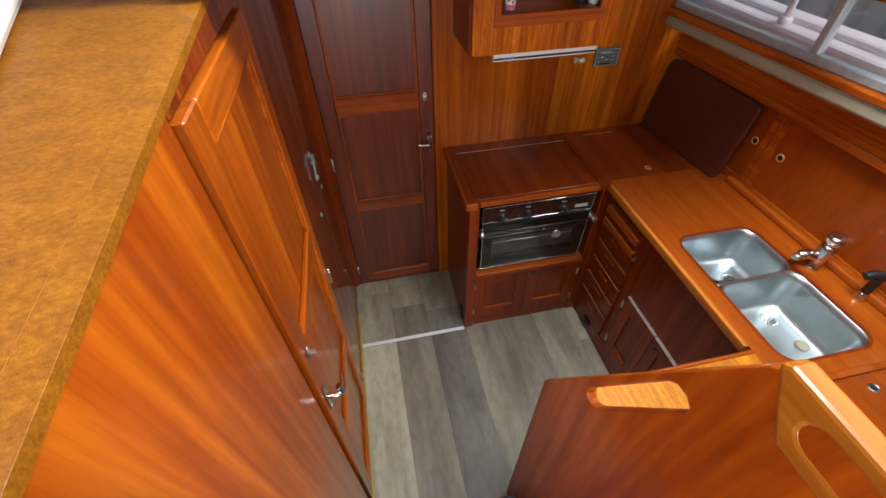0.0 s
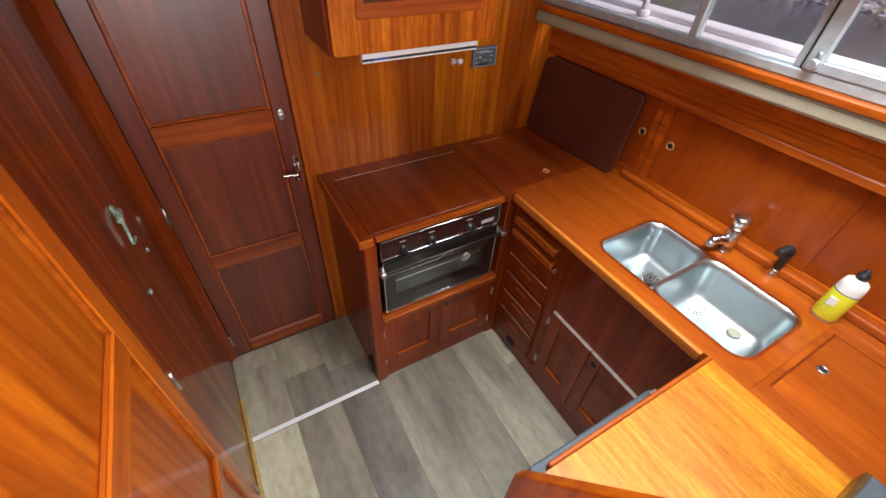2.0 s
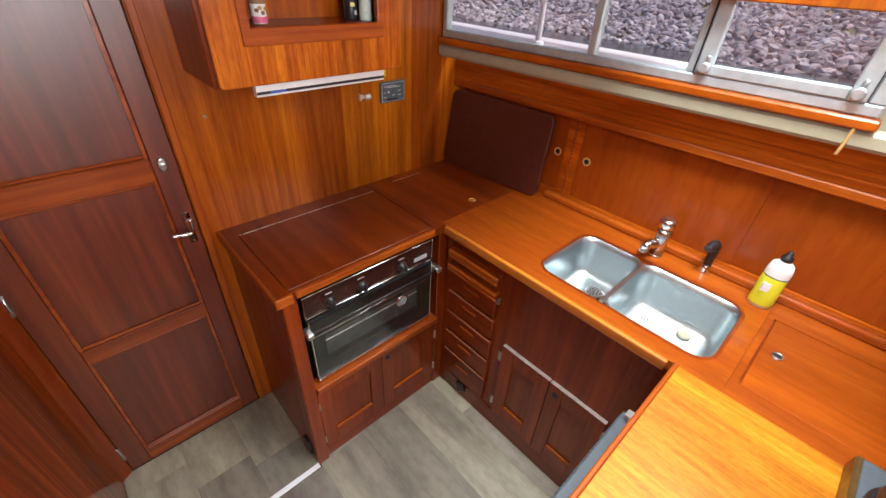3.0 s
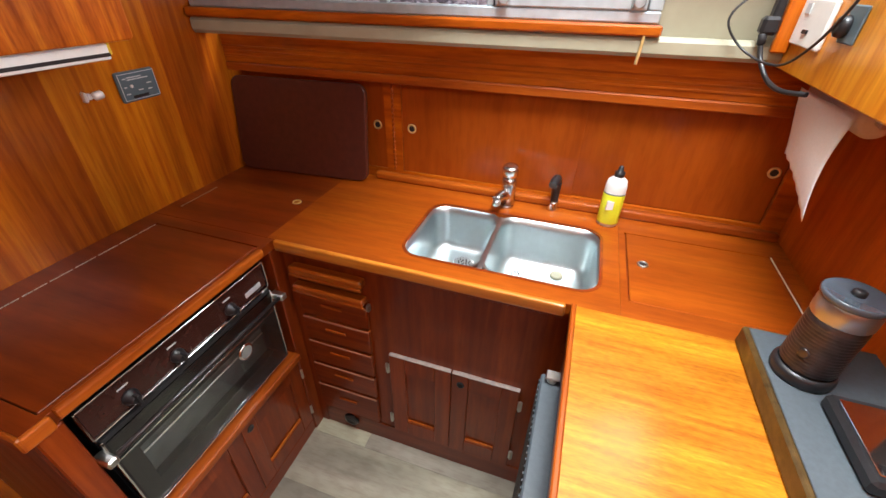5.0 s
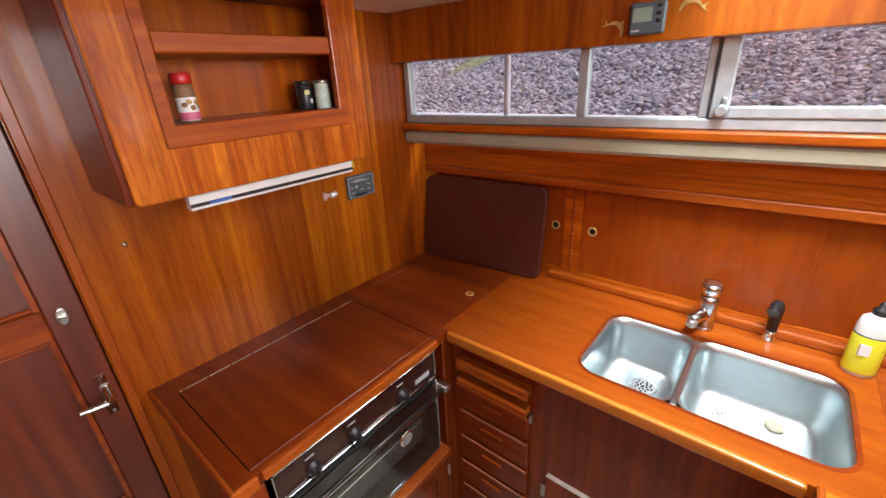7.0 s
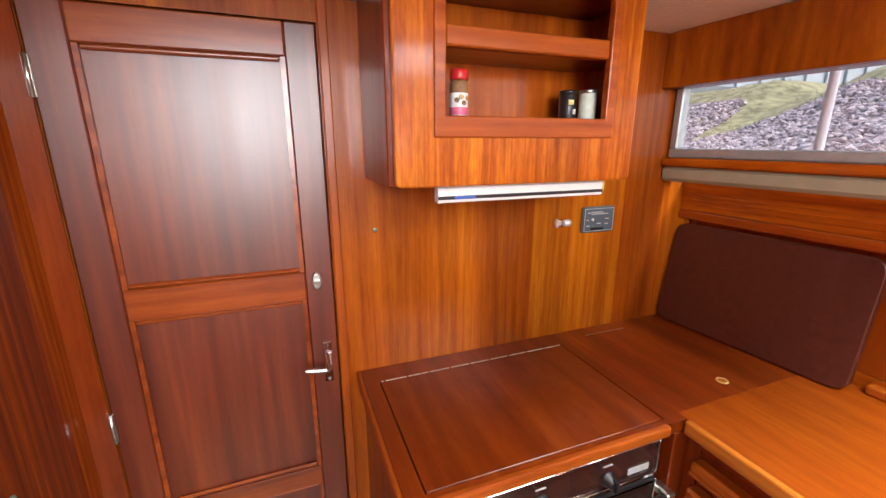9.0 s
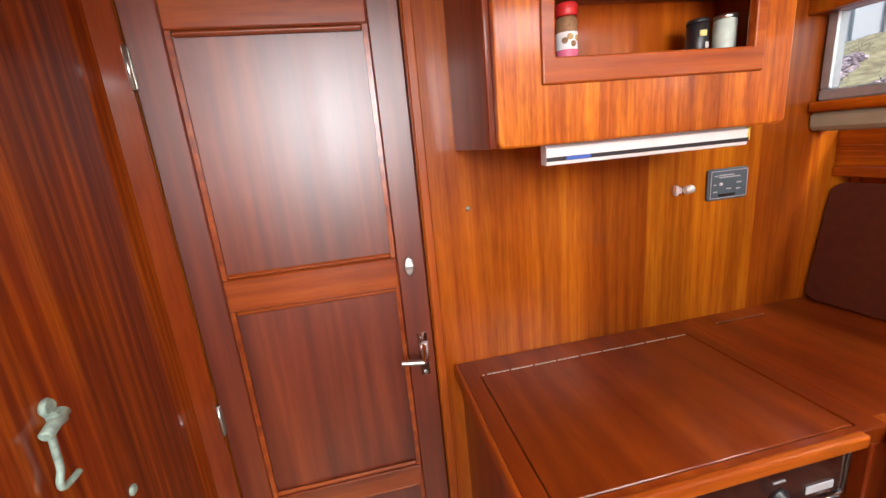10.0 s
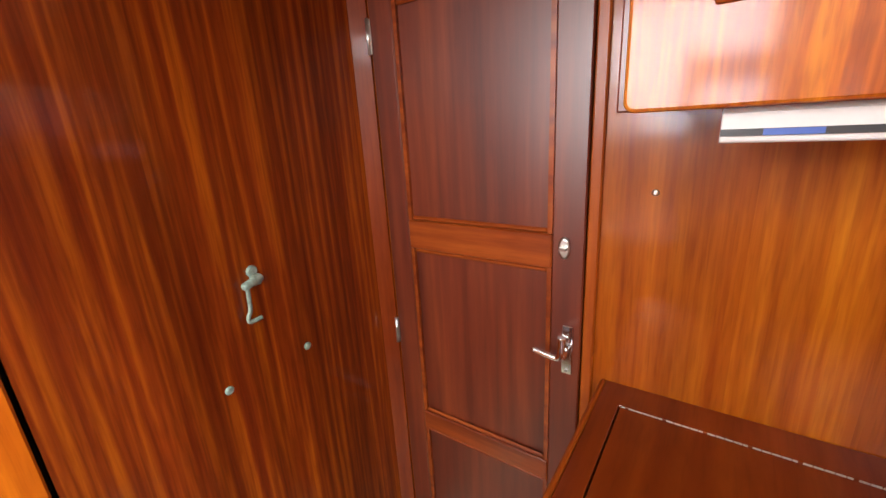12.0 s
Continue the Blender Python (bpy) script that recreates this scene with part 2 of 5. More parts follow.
M_GRASS = plain("dry_grass", (0.28, 0.26, 0.145), 0.9, 0, 0.5, 2.5, 0.4)
M_SCREEN = plain("white_windscreen_paint", (0.70, 0.69, 0.64), 0.5, 0, 0.05, 8, 0.05)
M_HOUSE = plain("beige_wheelhouse_lining", (0.36, 0.31, 0.25), 0.5, 0, 0.04, 8, 0.05)
# distance haze is put into the cladding's pale bluish colour
M_HAZE = plain("hazy_white_far_cladding", (0.50, 0.55, 0.62), 0.6, 0, 0.04, 1, 0)
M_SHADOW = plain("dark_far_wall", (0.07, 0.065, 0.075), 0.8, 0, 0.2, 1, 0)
M_CORK = wood("varnished_light_wood_top", (0.20, 0.066, 0.003), (0.25, 0.088, 0.004), (0.31, 0.118, 0.007), "x", rough=0.5, coat=0.1, spec=0.18, bands=0.25, across=210, along=120, pore=0.6, fleck=0.5)

# ================= mesh helpers =================


def box(lo, hi, bevel=0.002, bm=None, seg=1):
    """An upright block between two corners with eased edges, added to bm."""
    own = bmesh.new()
    bmesh.ops.create_cube(own, size=1)
    for v in own.verts:
        v.co = Vector([(a + b) / 2 + c * (b - a) for a, b, c in zip(lo, hi, v.co)])
    small = min(abs(b - a) for a, b in zip(lo, hi))
    if bevel and small > bevel * 2.2:
        bmesh.ops.bevel(own, geom=list(own.edges), offset=bevel, segments=seg, affect="EDGES", profile=0.5)
    return merge(bm, own)


def merge(bm, own):
    if bm is None:
        return own
    me = bpy.data.meshes.new("scratch")
    own.to_mesh(me)
    own.free()
    bm.from_mesh(me)
    bpy.data.meshes.remove(me)
    return bm


def xform(bm, m):
    bmesh.ops.transform(bm, matrix=m, verts=list(bm.verts))
    return bm


def rounded(u0, v0, u1, v1, r, seg=4):
    """A rectangle's outline with round corners."""
    pts = []
    for cu, cv, a in ((u1 - r, v1 - r, 0), (u0 + r, v1 - r, 90), (u0 + r, v0 + r, 180), (u1 - r, v0 + r, 270)):
        for i in range(seg + 1):
            w = radians(a + 90 * i / seg)
            pts.append((cu + r * math.cos(w), cv + r * math.sin(w)))
    return pts


def sheet(outer, holes, w0, w1, axis="z", bevel=0.0):
    """A plate with an outline and openings, w0..w1 along axis. Outline pairs are the two other axes in order."""
    bm = bmesh.new()

    def place(u, v, w):
        return {"x": (w, u, v), "y": (u, w, v), "z": (u, v, w)}[axis]
    for loop in (outer, *holes):
        vs = [bm.verts.new(place(u, v, w0)) for u, v in loop]
        for a, b in zip(vs, vs[1:] + vs[:1]):
            bm.edges.new((a, b))
    bmesh.ops.triangle_fill(bm, use_beauty=True, use_dissolve=False, edges=list(bm.edges))
    ext = bmesh.ops.extrude_face_region(bm, geom=list(bm.faces))
    d = Vector(place(0, 0, w1 - w0))
    bmesh.ops.translate(bm, vec=d, verts=[g for g in ext["geom"] if isinstance(g, bmesh.types.BMVert)])
    bmesh.ops.recalc_face_normals(bm, faces=list(bm.faces))
    if bevel:
        sharp = [e for e in bm.edges if len(e.link_faces) == 2 and e.calc_face_angle(0) > 1.0]
        bmesh.ops.bevel(bm, geom=sharp, offset=bevel, segments=2, affect="EDGES", profile=0.5)
    return bm


def rect(u0, v0, u1, v1):
    return [(u0, v0), (u1, v0), (u1, v1), (u0, v1)]


def lathe(profile, seg=24, bm=None, m=None):
    """A turned body: profile of (radius, height) about z, then placed by m."""
    own = bmesh.new()
    rings = []
    for r, z in profile:
        rings.append([own.verts.new((r * math.cos(2 * math.pi * i / seg), r * math.sin(2 * math.pi * i / seg), z)) for i in range(seg)])
    for a, b in zip(rings, rings[1:]):
        for i in range(seg):
            own.faces.new((a[i], a[(i + 1) % seg], b[(i + 1) % seg], b[i]))
    own.faces.new(list(reversed(rings[0])))
    own.faces.new(rings[-1])
    for f in own.faces:
        f.smooth = len(f.verts) == 4
    bmesh.ops.recalc_face_normals(own, faces=list(own.faces))
    if m is not None:
        xform(own, m)
    return merge(bm, own)


def along(p0, p1):
    """A pose at p0 whose z runs toward p1."""
    d = Vector(p1) - Vector(p0)
    return Matrix.Translation(p0) @ d.to_track_quat("Z", "Y").to_matrix().to_4x4()


def rod(p0, p1, r, seg=14, bm=None):
    n = (Vector(p1) - Vector(p0)).length
    e = min(r * 0.3, n * 0.2)
    return lathe([(r - e, 0), (r, e), (r, n - e), (r - e, n)], seg, bm, along(p0, p1))


def tube(points, r, seg=10, bm=None, steps=6):
    """A round bar or cable along a smooth line through points; r may be one radius or a pair (start, end)."""
    pts = [Vector(p) for p in points]
    fine = []
    for i in range(len(pts) - 1):
        a, b, c, d = pts[max(i - 1, 0)], pts[i], pts[i + 1], pts[min(i + 2, len(pts) - 1)]
        for k in range(steps):
            t = k / steps
            fine.append(0.5 * (2 * b + (c - a) * t + (2 * a - 5 * b + 4 * c - d) * t * t + (3 * b - a - 3 * c + d) * t ** 3))
    fine.append(pts[-1])
    own, rings = bmesh.new(), []
    side = None
    for i, p in enumerate(fine):
        d = (fine[min(i + 1, len(fine) - 1)] - fine[max(i - 1, 0)]).normalized()
        if side is None:
            side = d.orthogonal().normalized()
        side = (side - d * side.dot(d)).normalized()
        up = d.cross(side)
        rr = r if isinstance(r, float) else r[0] + (r[1] - r[0]) * i / (len(fine) - 1)
        rings.append([own.verts.new(p + rr * (math.cos(2 * math.pi * k / seg) * side + math.sin(2 * math.pi * k / seg) * up)) for k in range(seg)])
    for a, b in zip(rings, rings[1:]):
        for k in range(seg):
            own.faces.new((a[k], a[(k + 1) % seg], b[(k + 1) % seg], b[k])).smooth = True
    own.faces.new(list(reversed(rings[0])))
    own.faces.new(rings[-1])
    bmesh.ops.recalc_face_normals(own, faces=list(own.faces))
    return merge(bm, own)


def ring(centre, normal, r, thick, bm=None):
    """A flat rimmed ring (eyelet) facing along normal."""
    m = along(centre, Vector(centre) + Vector(normal))
    return tube_loop(m, r, thick, bm)


def tube_loop(m, r, thick, bm=None, seg=20, sides=8):
    own, rings = bmesh.new(), []
    for i in range(seg):
        a = 2 * math.pi * i / seg
        rings.append([own.verts.new(((r + thick * math.cos(2 * math.pi * k / sides)) * math.cos(a),
                                     (r + thick * math.cos(2 * math.pi * k / sides)) * math.sin(a),
                                     thick * math.sin(2 * math.pi * k / sides))) for k in range(sides)])
    for i in range(seg):
        a, b = rings[i], rings[(i + 1) % seg]
        for k in range(sides):
            own.faces.new((a[k], b[k], b[(k + 1) % sides], a[(k + 1) % sides])).smooth = True
    bmesh.ops.recalc_face_normals(own, faces=list(own.faces))
    xform(own, m)
    return merge(bm, own)


def mesh_of(name, bm, material, base):
    me = bpy.data.meshes.new(name)
    bmesh.ops.translate(bm, vec=-Vector(base), verts=list(bm.verts))
    bm.to_mesh(me)
    bm.free()
    me.materials.append(material)
    return me


def thing(name, base, label, category, group="", kind=""):
    """A top-level Empty at the base of a thing, which parents its parts."""
    ob = new(name)
    ob.location = base
    ob.empty_display_size = 0.02
    ob["base"] = list(base)
    return tagged(ob, label, category, group, kind)


def solid(name, bm, material, label, category, group="", kind=""):
    """A top-level thing that is one mesh, built in world metres."""
    co = [v.co for v in bm.verts]
    base = (sum(c.x for c in co) / len(co), sum(c.y for c in co) / len(co), min(c.z for c in co))
    ob = new(name, mesh_of(name, bm, material, base))
    ob.location = base
    ob["base"] = list(base)
    return tagged(ob, label, category, group, kind)


def part(name, bm, material, parent, label=""):
    """One mesh part of a thing or of a part, built in world metres."""
    ob = new(name, mesh_of(name, bm, material, parent["base"]))
    ob.parent = parent
    ob["base"] = list(parent["base"])
    return tagged(ob, label)


# ================= the large structure =================
BULK, PORT, STB = 2.605, -0.466, 1.285     # forward bulkhead, port wall, starboard side
TOP = 0.90                                  # worktop height


def structure(name, bm, material, label, category):
    return solid(name, bm, material, label, category, "", "structure")


# galley floor base under the planks
floor = structure("floor", box((-0.55, 0.55, -0.05), (1.4, 2.75, -0.006), 0), M_CAVITY, "grey-brown wood-look plank floor of the galley", "floor")
wall_forward = structure("wall_forward", sheet([(-0.55, -0.02), (-0.431, -0.02), (-0.431, 1.745), (0.071, 1.745), (0.071, -0.02), (1.33, -0.02), (1.33, 1.36), (1.158, 1.40), (1.158, 1.83), (-0.55, 1.83)], [], BULK, BULK + 0.03, "y"),
                         M_BULK, "varnished orange-brown sapele bulkhead with upright grain", "wall")
wall_port = structure("wall_port", sheet([(1.376, 1.738), (1.376, 1.7590), (1.78, 1.801), (1.78, 1.82), (2.75, 1.82), (2.75, -0.02), (1.895, -0.02), (1.895, 1.738)], [], PORT - 0.03, PORT, "x"),
                      M_PORT, "varnished mahogany partition wall with upright grain", "wall")
structure("wall_port_companion", sheet([(-1.3, -0.02), (1.3725, -0.02), (1.3725, 1.7585), (-1.3, 1.468)], [], PORT - 0.03, PORT, "x"),
          M_STAIR, "varnished orange sapele wall beside the companionway steps", "wall")
# black boards paint the darkness behind the two doors
structure("wall_port_backing", box((PORT - 0.08, 1.3, 0.0), (PORT - 0.05, 2.0, 1.70), 0), M_CAVITY, "dark void behind the side door", "wall")
structure("wall_forward_backing", box((-0.5, 2.66, 0.0), (0.12, 2.68, 1.8), 0), M_CAVITY, "dark void behind the cabin door", "wall")
ceiling = structure("ceiling", box((-0.5, 1.66, 1.808), (1.36, 2.75, 1.85), 0.003), M_CEIL, "off-white vinyl covered cabin ceiling", "ceiling")
structure("trim_ceiling", box((-0.466, BULK - 0.016, 1.793), (0.168, BULK - 0.001, 1.808), 0.003), M_CREAM, "cream trim strip along ceiling and bulkhead", "trim")
structure("trim_ceiling_2", box((0.165, 2.328, 1.800), (0.735, 2.343, 1.8085), 0.003), M_CREAM, "cream trim strip along the top of the locker", "trim")

# starboard hull lining above the worktop, with the window opening
WIN_A, WIN_B = Vector((1.15, 2.60, 0)), Vector((1.247, 1.235, 0))
WIN_LEN = (WIN_B - WIN_A).length
WIN_DIR = (WIN_B - WIN_A).normalized()
# local frame of the window: x along the glass (forward to aft), y outboard, z up
WM = Matrix.Translation((WIN_A.x, WIN_A.y, 0)) @ Matrix(((WIN_DIR.x, -WIN_DIR.y, 0, 0), (WIN_DIR.y, WIN_DIR.x, 0, 0), (0, 0, 1, 0), (0, 0, 0, 1)))


def wbox(lo, hi, bevel=0.002, bm=None):
    own = xform(box(lo, hi, bevel), WM)
    return merge(bm, own)


hull_lining = structure("wall_starboard_upper", xform(sheet(rect(-0.12, 1.374, 2.4, 1.83), [rect(-0.02, 1.475, WIN_LEN - 0.03, 1.74)], 0.012, 0.024, "y"), WM),
                        M_CREAM, "cream vinyl hull lining round the galley window", "wall")
structure("wall_starboard_lower", box((STB + 0.02, 0.5, -0.02), (STB + 0.06, 2.75, 1.40), 0), M_RED_Y, "mahogany hull side behind the worktop", "wall")
structure("trim_window_padding", wbox((-0.01, -0.035, 1.378), (2.0, 0.011, 1.424), 0.010), M_CREAM, "padded cream vinyl strip under the window", "trim")
window_sill = structure("window_sill", wbox((-0.005, -0.045, 1.4245), (WIN_LEN + 0.008, 0.011, 1.450), 0.005), M_ORA_Y, "varnished mahogany window sill batten", "window sill")

solid("sill_cord", tube([(1.206, 1.262, 1.428), (1.204, 1.263, 1.40), (1.200, 1.266, 1.362)], 0.004, 8), M_BRASS, "short frayed cord hanging from the window sill", "cord")

# window with its aluminium frame
window_1 = thing("window_1", (1.2, 1.92, 1.45), "long aluminium framed cabin window with opening aft pane", "window", "", "structure")
bmf = wbox((0.0, -0.022, 1.4505), (WIN_LEN, 0.014, 1.478), 0.004)
wbox((0.0, -0.022, 1.725), (WIN_LEN, 0.014, 1.75), 0.004, bmf)
wbox((0.0, -0.021, 1.478), (0.026, 0.013, 1.725), 0.004, bmf)
wbox((WIN_LEN - 0.034, -0.021, 1.478), (WIN_LEN, 0.013, 1.725), 0.004, bmf)
part("window_frame", bmf, M_ALU, window_1)
part("mullion", wbox((0.635, -0.018, 1.478), (0.662, 0.016, 1.725), 0.003), M_ALU, window_1)
part("mullion", wbox((0.938, -0.016, 1.478), (0.958, 0.018, 1.725), 0.003), M_ALU, window_1)
bms = wbox((0.962, -0.026, 1.479), (1.0, 0.0, 1.72), 0.003)
wbox((WIN_LEN - 0.072, -0.026, 1.479), (WIN_LEN - 0.036, 0.0, 1.72), 0.003, bms)
wbox((1.0, -0.026, 1.479), (WIN_LEN - 0.072, 0.0, 1.505), 0.003, bms)
wbox((1.0, -0.026, 1.70), (WIN_LEN - 0.072, 0.0, 1.72), 0.003, bms)
part("seal", merge(wbox((0.9585, -0.024, 1.4795), (0.9612, 0.004, 1.72), 0), wbox((WIN_LEN - 0.0355, -0.024, 1.4795), (WIN_LEN - 0.0342, 0.004, 1.72), 0)), M_BLACK, window_1, "black rubber seal")
sash = part("opening_sash", bms, M_ALU, window_1, "hinged aluminium sash")
for u in (0.985, WIN_LEN - 0.058):
    bmk = lathe([(0.013, 0), (0.015, 0.003), (0.015, 0.016), (0.011, 0.020)], 18, None, WM @ pose(u, -0.026, 1.497, 90, 0, 0))
    tube_loop(WM @ pose(u, -0.038, 1.497, 90, 0, 0), 0.010, 0.005, bmk)
    rod(WM @ Vector((u, -0.03, 1.505)), WM @ Vector((u + 0.004, -0.036, 1.527)), 0.006, 10, bmk)
    part("latch_knob", bmk, M_LATCH, sash, "grey metal screw latch")
for u0, u1 in ((0.026, 0.635), (0.662, 0.938), (0.958, WIN_LEN - 0.034)):
    pane = part("pane", wbox((u0, 0.004, 1.478), (u1, 0.008, 1.725), 0), M_GLASS, window_1)
    pane.visible_shadow = False

# wooden pelmet above the window
pelmet = thing("window_pelmet", (1.12, 1.8, 1.655), "varnished sapele pelmet board above the window", "pelmet")
part("board", wbox((-0.02, -0.075, 1.655), (1.75, -0.055, 1.8075), 0.003), wood("pelmet_veneer", (0.22, 0.043, 0.003), (0.31, 0.074, 0.004), (0.41, 0.118, 0.006), "z", bands=0.5, across=30.0, along=3.0), pelmet)
part("underside", wbox((-0.02, -0.0545, 1.655), (1.75, 0.0115, 1.667), 0.002), M_RED_Y, pelmet)

# wheelhouse above and behind the companionway
structure("floor_wheelhouse", box((PORT + 0.002, -1.25, 0.60), (0.10, 0.74, 0.70), 0.004), M_FLOOR, "wood-look sole of the wheelhouse", "floor")
structure("wall_companion_base", box((PORT + 0.002, 0.70, 0.0), (0.10, 0.72, 0.5995), 0), M_RED_Z, "mahogany riser under the wheelhouse sole", "wall")
LEDGE = pose(0, 0, 1.611) @ pose(0, 0, 0, 6.2, 0, 0)
structure("ledge_port", xform(box((-0.858, -1.25, -0.03), (PORT - 0.0302, 1.779, 0.0), 0.0004), LEDGE), M_CORK, "light varnished wooden ledge beside the companionway", "ledge")
SCREEN = Matrix.Translation((-0.646, 1.38, 1.7625)) @ pose(0, 0, 0, 6.2, 0, 14)
structure("trim_windscreen_base", xform(box((-0.066, -0.60, 0.0), (0.0, 0.36, 0.03), 0.012, None, 2), SCREEN), M_SCREEN, "white windscreen base standing on the ledge", "trim")
structure("trim_windscreen_gasket", xform(box((-0.12, -0.60, 0.0), (-0.0665, 0.36, 0.05), 0.006), SCREEN), M_DEVICE, "dark grey gasket beside the windscreen base", "trim")
structure("trim_ledge", xform(box((PORT - 0.030, -1.25, -0.014), (PORT + 0.002, 1.779, 0.0006), 0.0004), LEDGE), M_CORK, "light wood edging of the ledge", "trim")
structure("deck_starboard", box((0.145, -1.25, 1.60), (1.40, 0.60, 1.635), 0.004), M_CORK, "light wooden dashboard deck of the wheelhouse", "ledge")
structure("wall_wheelhouse_port", sheet(rect(-1.25, 1.2, 1.80, 3.0), [rect(-0.75, 2.0, 1.3, 2.7)], -0.90, -0.86, "x"), M_HOUSE, "beige lined wheelhouse side with long window", "wall")
structure("wall_wheelhouse_starboard", sheet([(-1.25, 1.2), (0.55, 1.2), (0.55, 1.86), (1.80, 1.86), (1.80, 3.0), (-1.25, 3.0)], [rect(-0.75, 2.0, 1.3, 2.7)], 1.44, 1.48, "x"), M_HOUSE, "beige lined wheelhouse side with long window", "wall")
structure("wall_wheelhouse_aft", sheet(rect(-1.32, 0.0, 1.48, 3.0), [rect(-0.84, 1.22, 0.46, 2.32)], -1.29, -1.25, "y"), M_HOUSE, "beige lined wheelhouse aft wall with window", "wall")
structure("wall_wheelhouse_forward", box((-1.32, 1.66, 1.852), (1.48, 1.70, 3.0), 0), M_HOUSE, "beige lined wheelhouse front above the galley", "wall")
structure("roof_wheelhouse", sheet(rect(-1.32, -1.29, 1.48, 1.80), [rect(-0.02, 0.91, 1.02, 1.60)], 3.0, 3.04, "z"), M_HOUSE, "beige lined wheelhouse roof with open hatch", "ceiling")

# ================= companionway =================
steps = thing("companionway_steps", (-0.18, 1.0, 0.0), "mahogany companionway steps with grey anti-slip treads", "steps")
for y0, y1, z in ((0.98, 1.235, 0.235), (0.72, 1.00, 0.47)):
    tread = part("tread", box((PORT + 0.003, y0, z - 0.025), (0.104, y1, z), 0.004), M_RED_X, steps)
    part("anti_slip_mat", box((PORT + 0.04, y0 + 0.03, z + 0.0005), (0.09, y1 - 0.004, z + 0.005), 0.001), M_GREY, tread, "grey speckled anti-slip mat")
    part("riser", box((PORT + 0.003, y1 - 0.045, z - 0.235), (0.104, y1 - 0.025, z - 0.0255), 0.002), M_RED_X, steps)

slope_edge = [(1.305, 0.0), (1.305, 0.988), (1.298, 1.006), (0.998, 1.608), (0.984, 1.622), (0.60, 1.626), (0.60, 0.0)]
slot = [(1.150, 1.188), (1.160, 1.187), (1.170, 1.195), (1.170, 1.214), (1.062, 1.452), (1.050, 1.465), (1.034, 1.467), (1.022, 1.459), (1.022, 1.446), (1.132, 1.212), (1.140, 1.196)]
side = thing("companionway_side_panel", (0.12, 1.1, 0.0), "mahogany companionway side panel with sloping top and handhold slot", "partition")
part("panel", sheet(slope_edge, [slot], 0.108, 0.130, "x", 0.004), M_ORA_Z, side)
part("handrail", sheet([(0.994, 1.624), (0.948, 1.550), (-0.5, 1.550), (-0.5, 1.632), (0.984, 1.632)], [rounded(0.70, 1.574, 0.944, 1.611, 0.018)], 0.1055, 0.1325, "x", 0.005), M_PALE, side, "golden varnished oak handrail with oval grip hole")

# ================= doors =================


def lever_handle(parent, m, sgn):
    """Chrome lever on a long plate; m maps (across, out, up) from the spindle."""
    plate = part("handle_plate", xform(box((-0.011, -0.004, -0.06), (0.011, -0.0005, 0.052), 0.0012), m), M_CHROME, parent, "chrome lever handle plate")
    bmh = rod(m @ Vector((0, -0.004, 0)), m @ Vector((0, -0.042, 0)), 0.008)
    tube([m @ Vector((0, -0.042, 0.045)), m @ Vector((0, -0.044, 0.02)), m @ Vector((sgn * 0.004, -0.045, 0.0)), m @ Vector((sgn * 0.020, -0.045, -0.001)), m @ Vector((sgn * 0.060, -0.043, 0.004))], (0.0085, 0.0055), 12, bmh)
    part("lever", bmh, M_CHROME, plate, "chrome lever")
    bms = lathe([(0.004, 0), (0.004, 0.002)], 10, None, m @ pose(0, -0.004, -0.052, 90, 0, 0))
    part("screw", bms, M_NICKEL, plate)


def turn_lock(parent, m):
    bml = lathe([(0.010, 0), (0.012, 0.002), (0.012, 0.004), (0.009, 0.006)], 18, None, m @ pose(0, -0.0005, 0, 90, 0, 0) @ Matrix.Diagonal((1, 1.9, 1, 1)))
    lock = part("lock_rose", bml, M_NICKEL, parent, "oval nickel lock plate")
    part("thumb_turn", xform(box((-0.007, -0.020, -0.003), (0.007, -0.006, 0.004), 0.0015), m), M_NICKEL, lock)


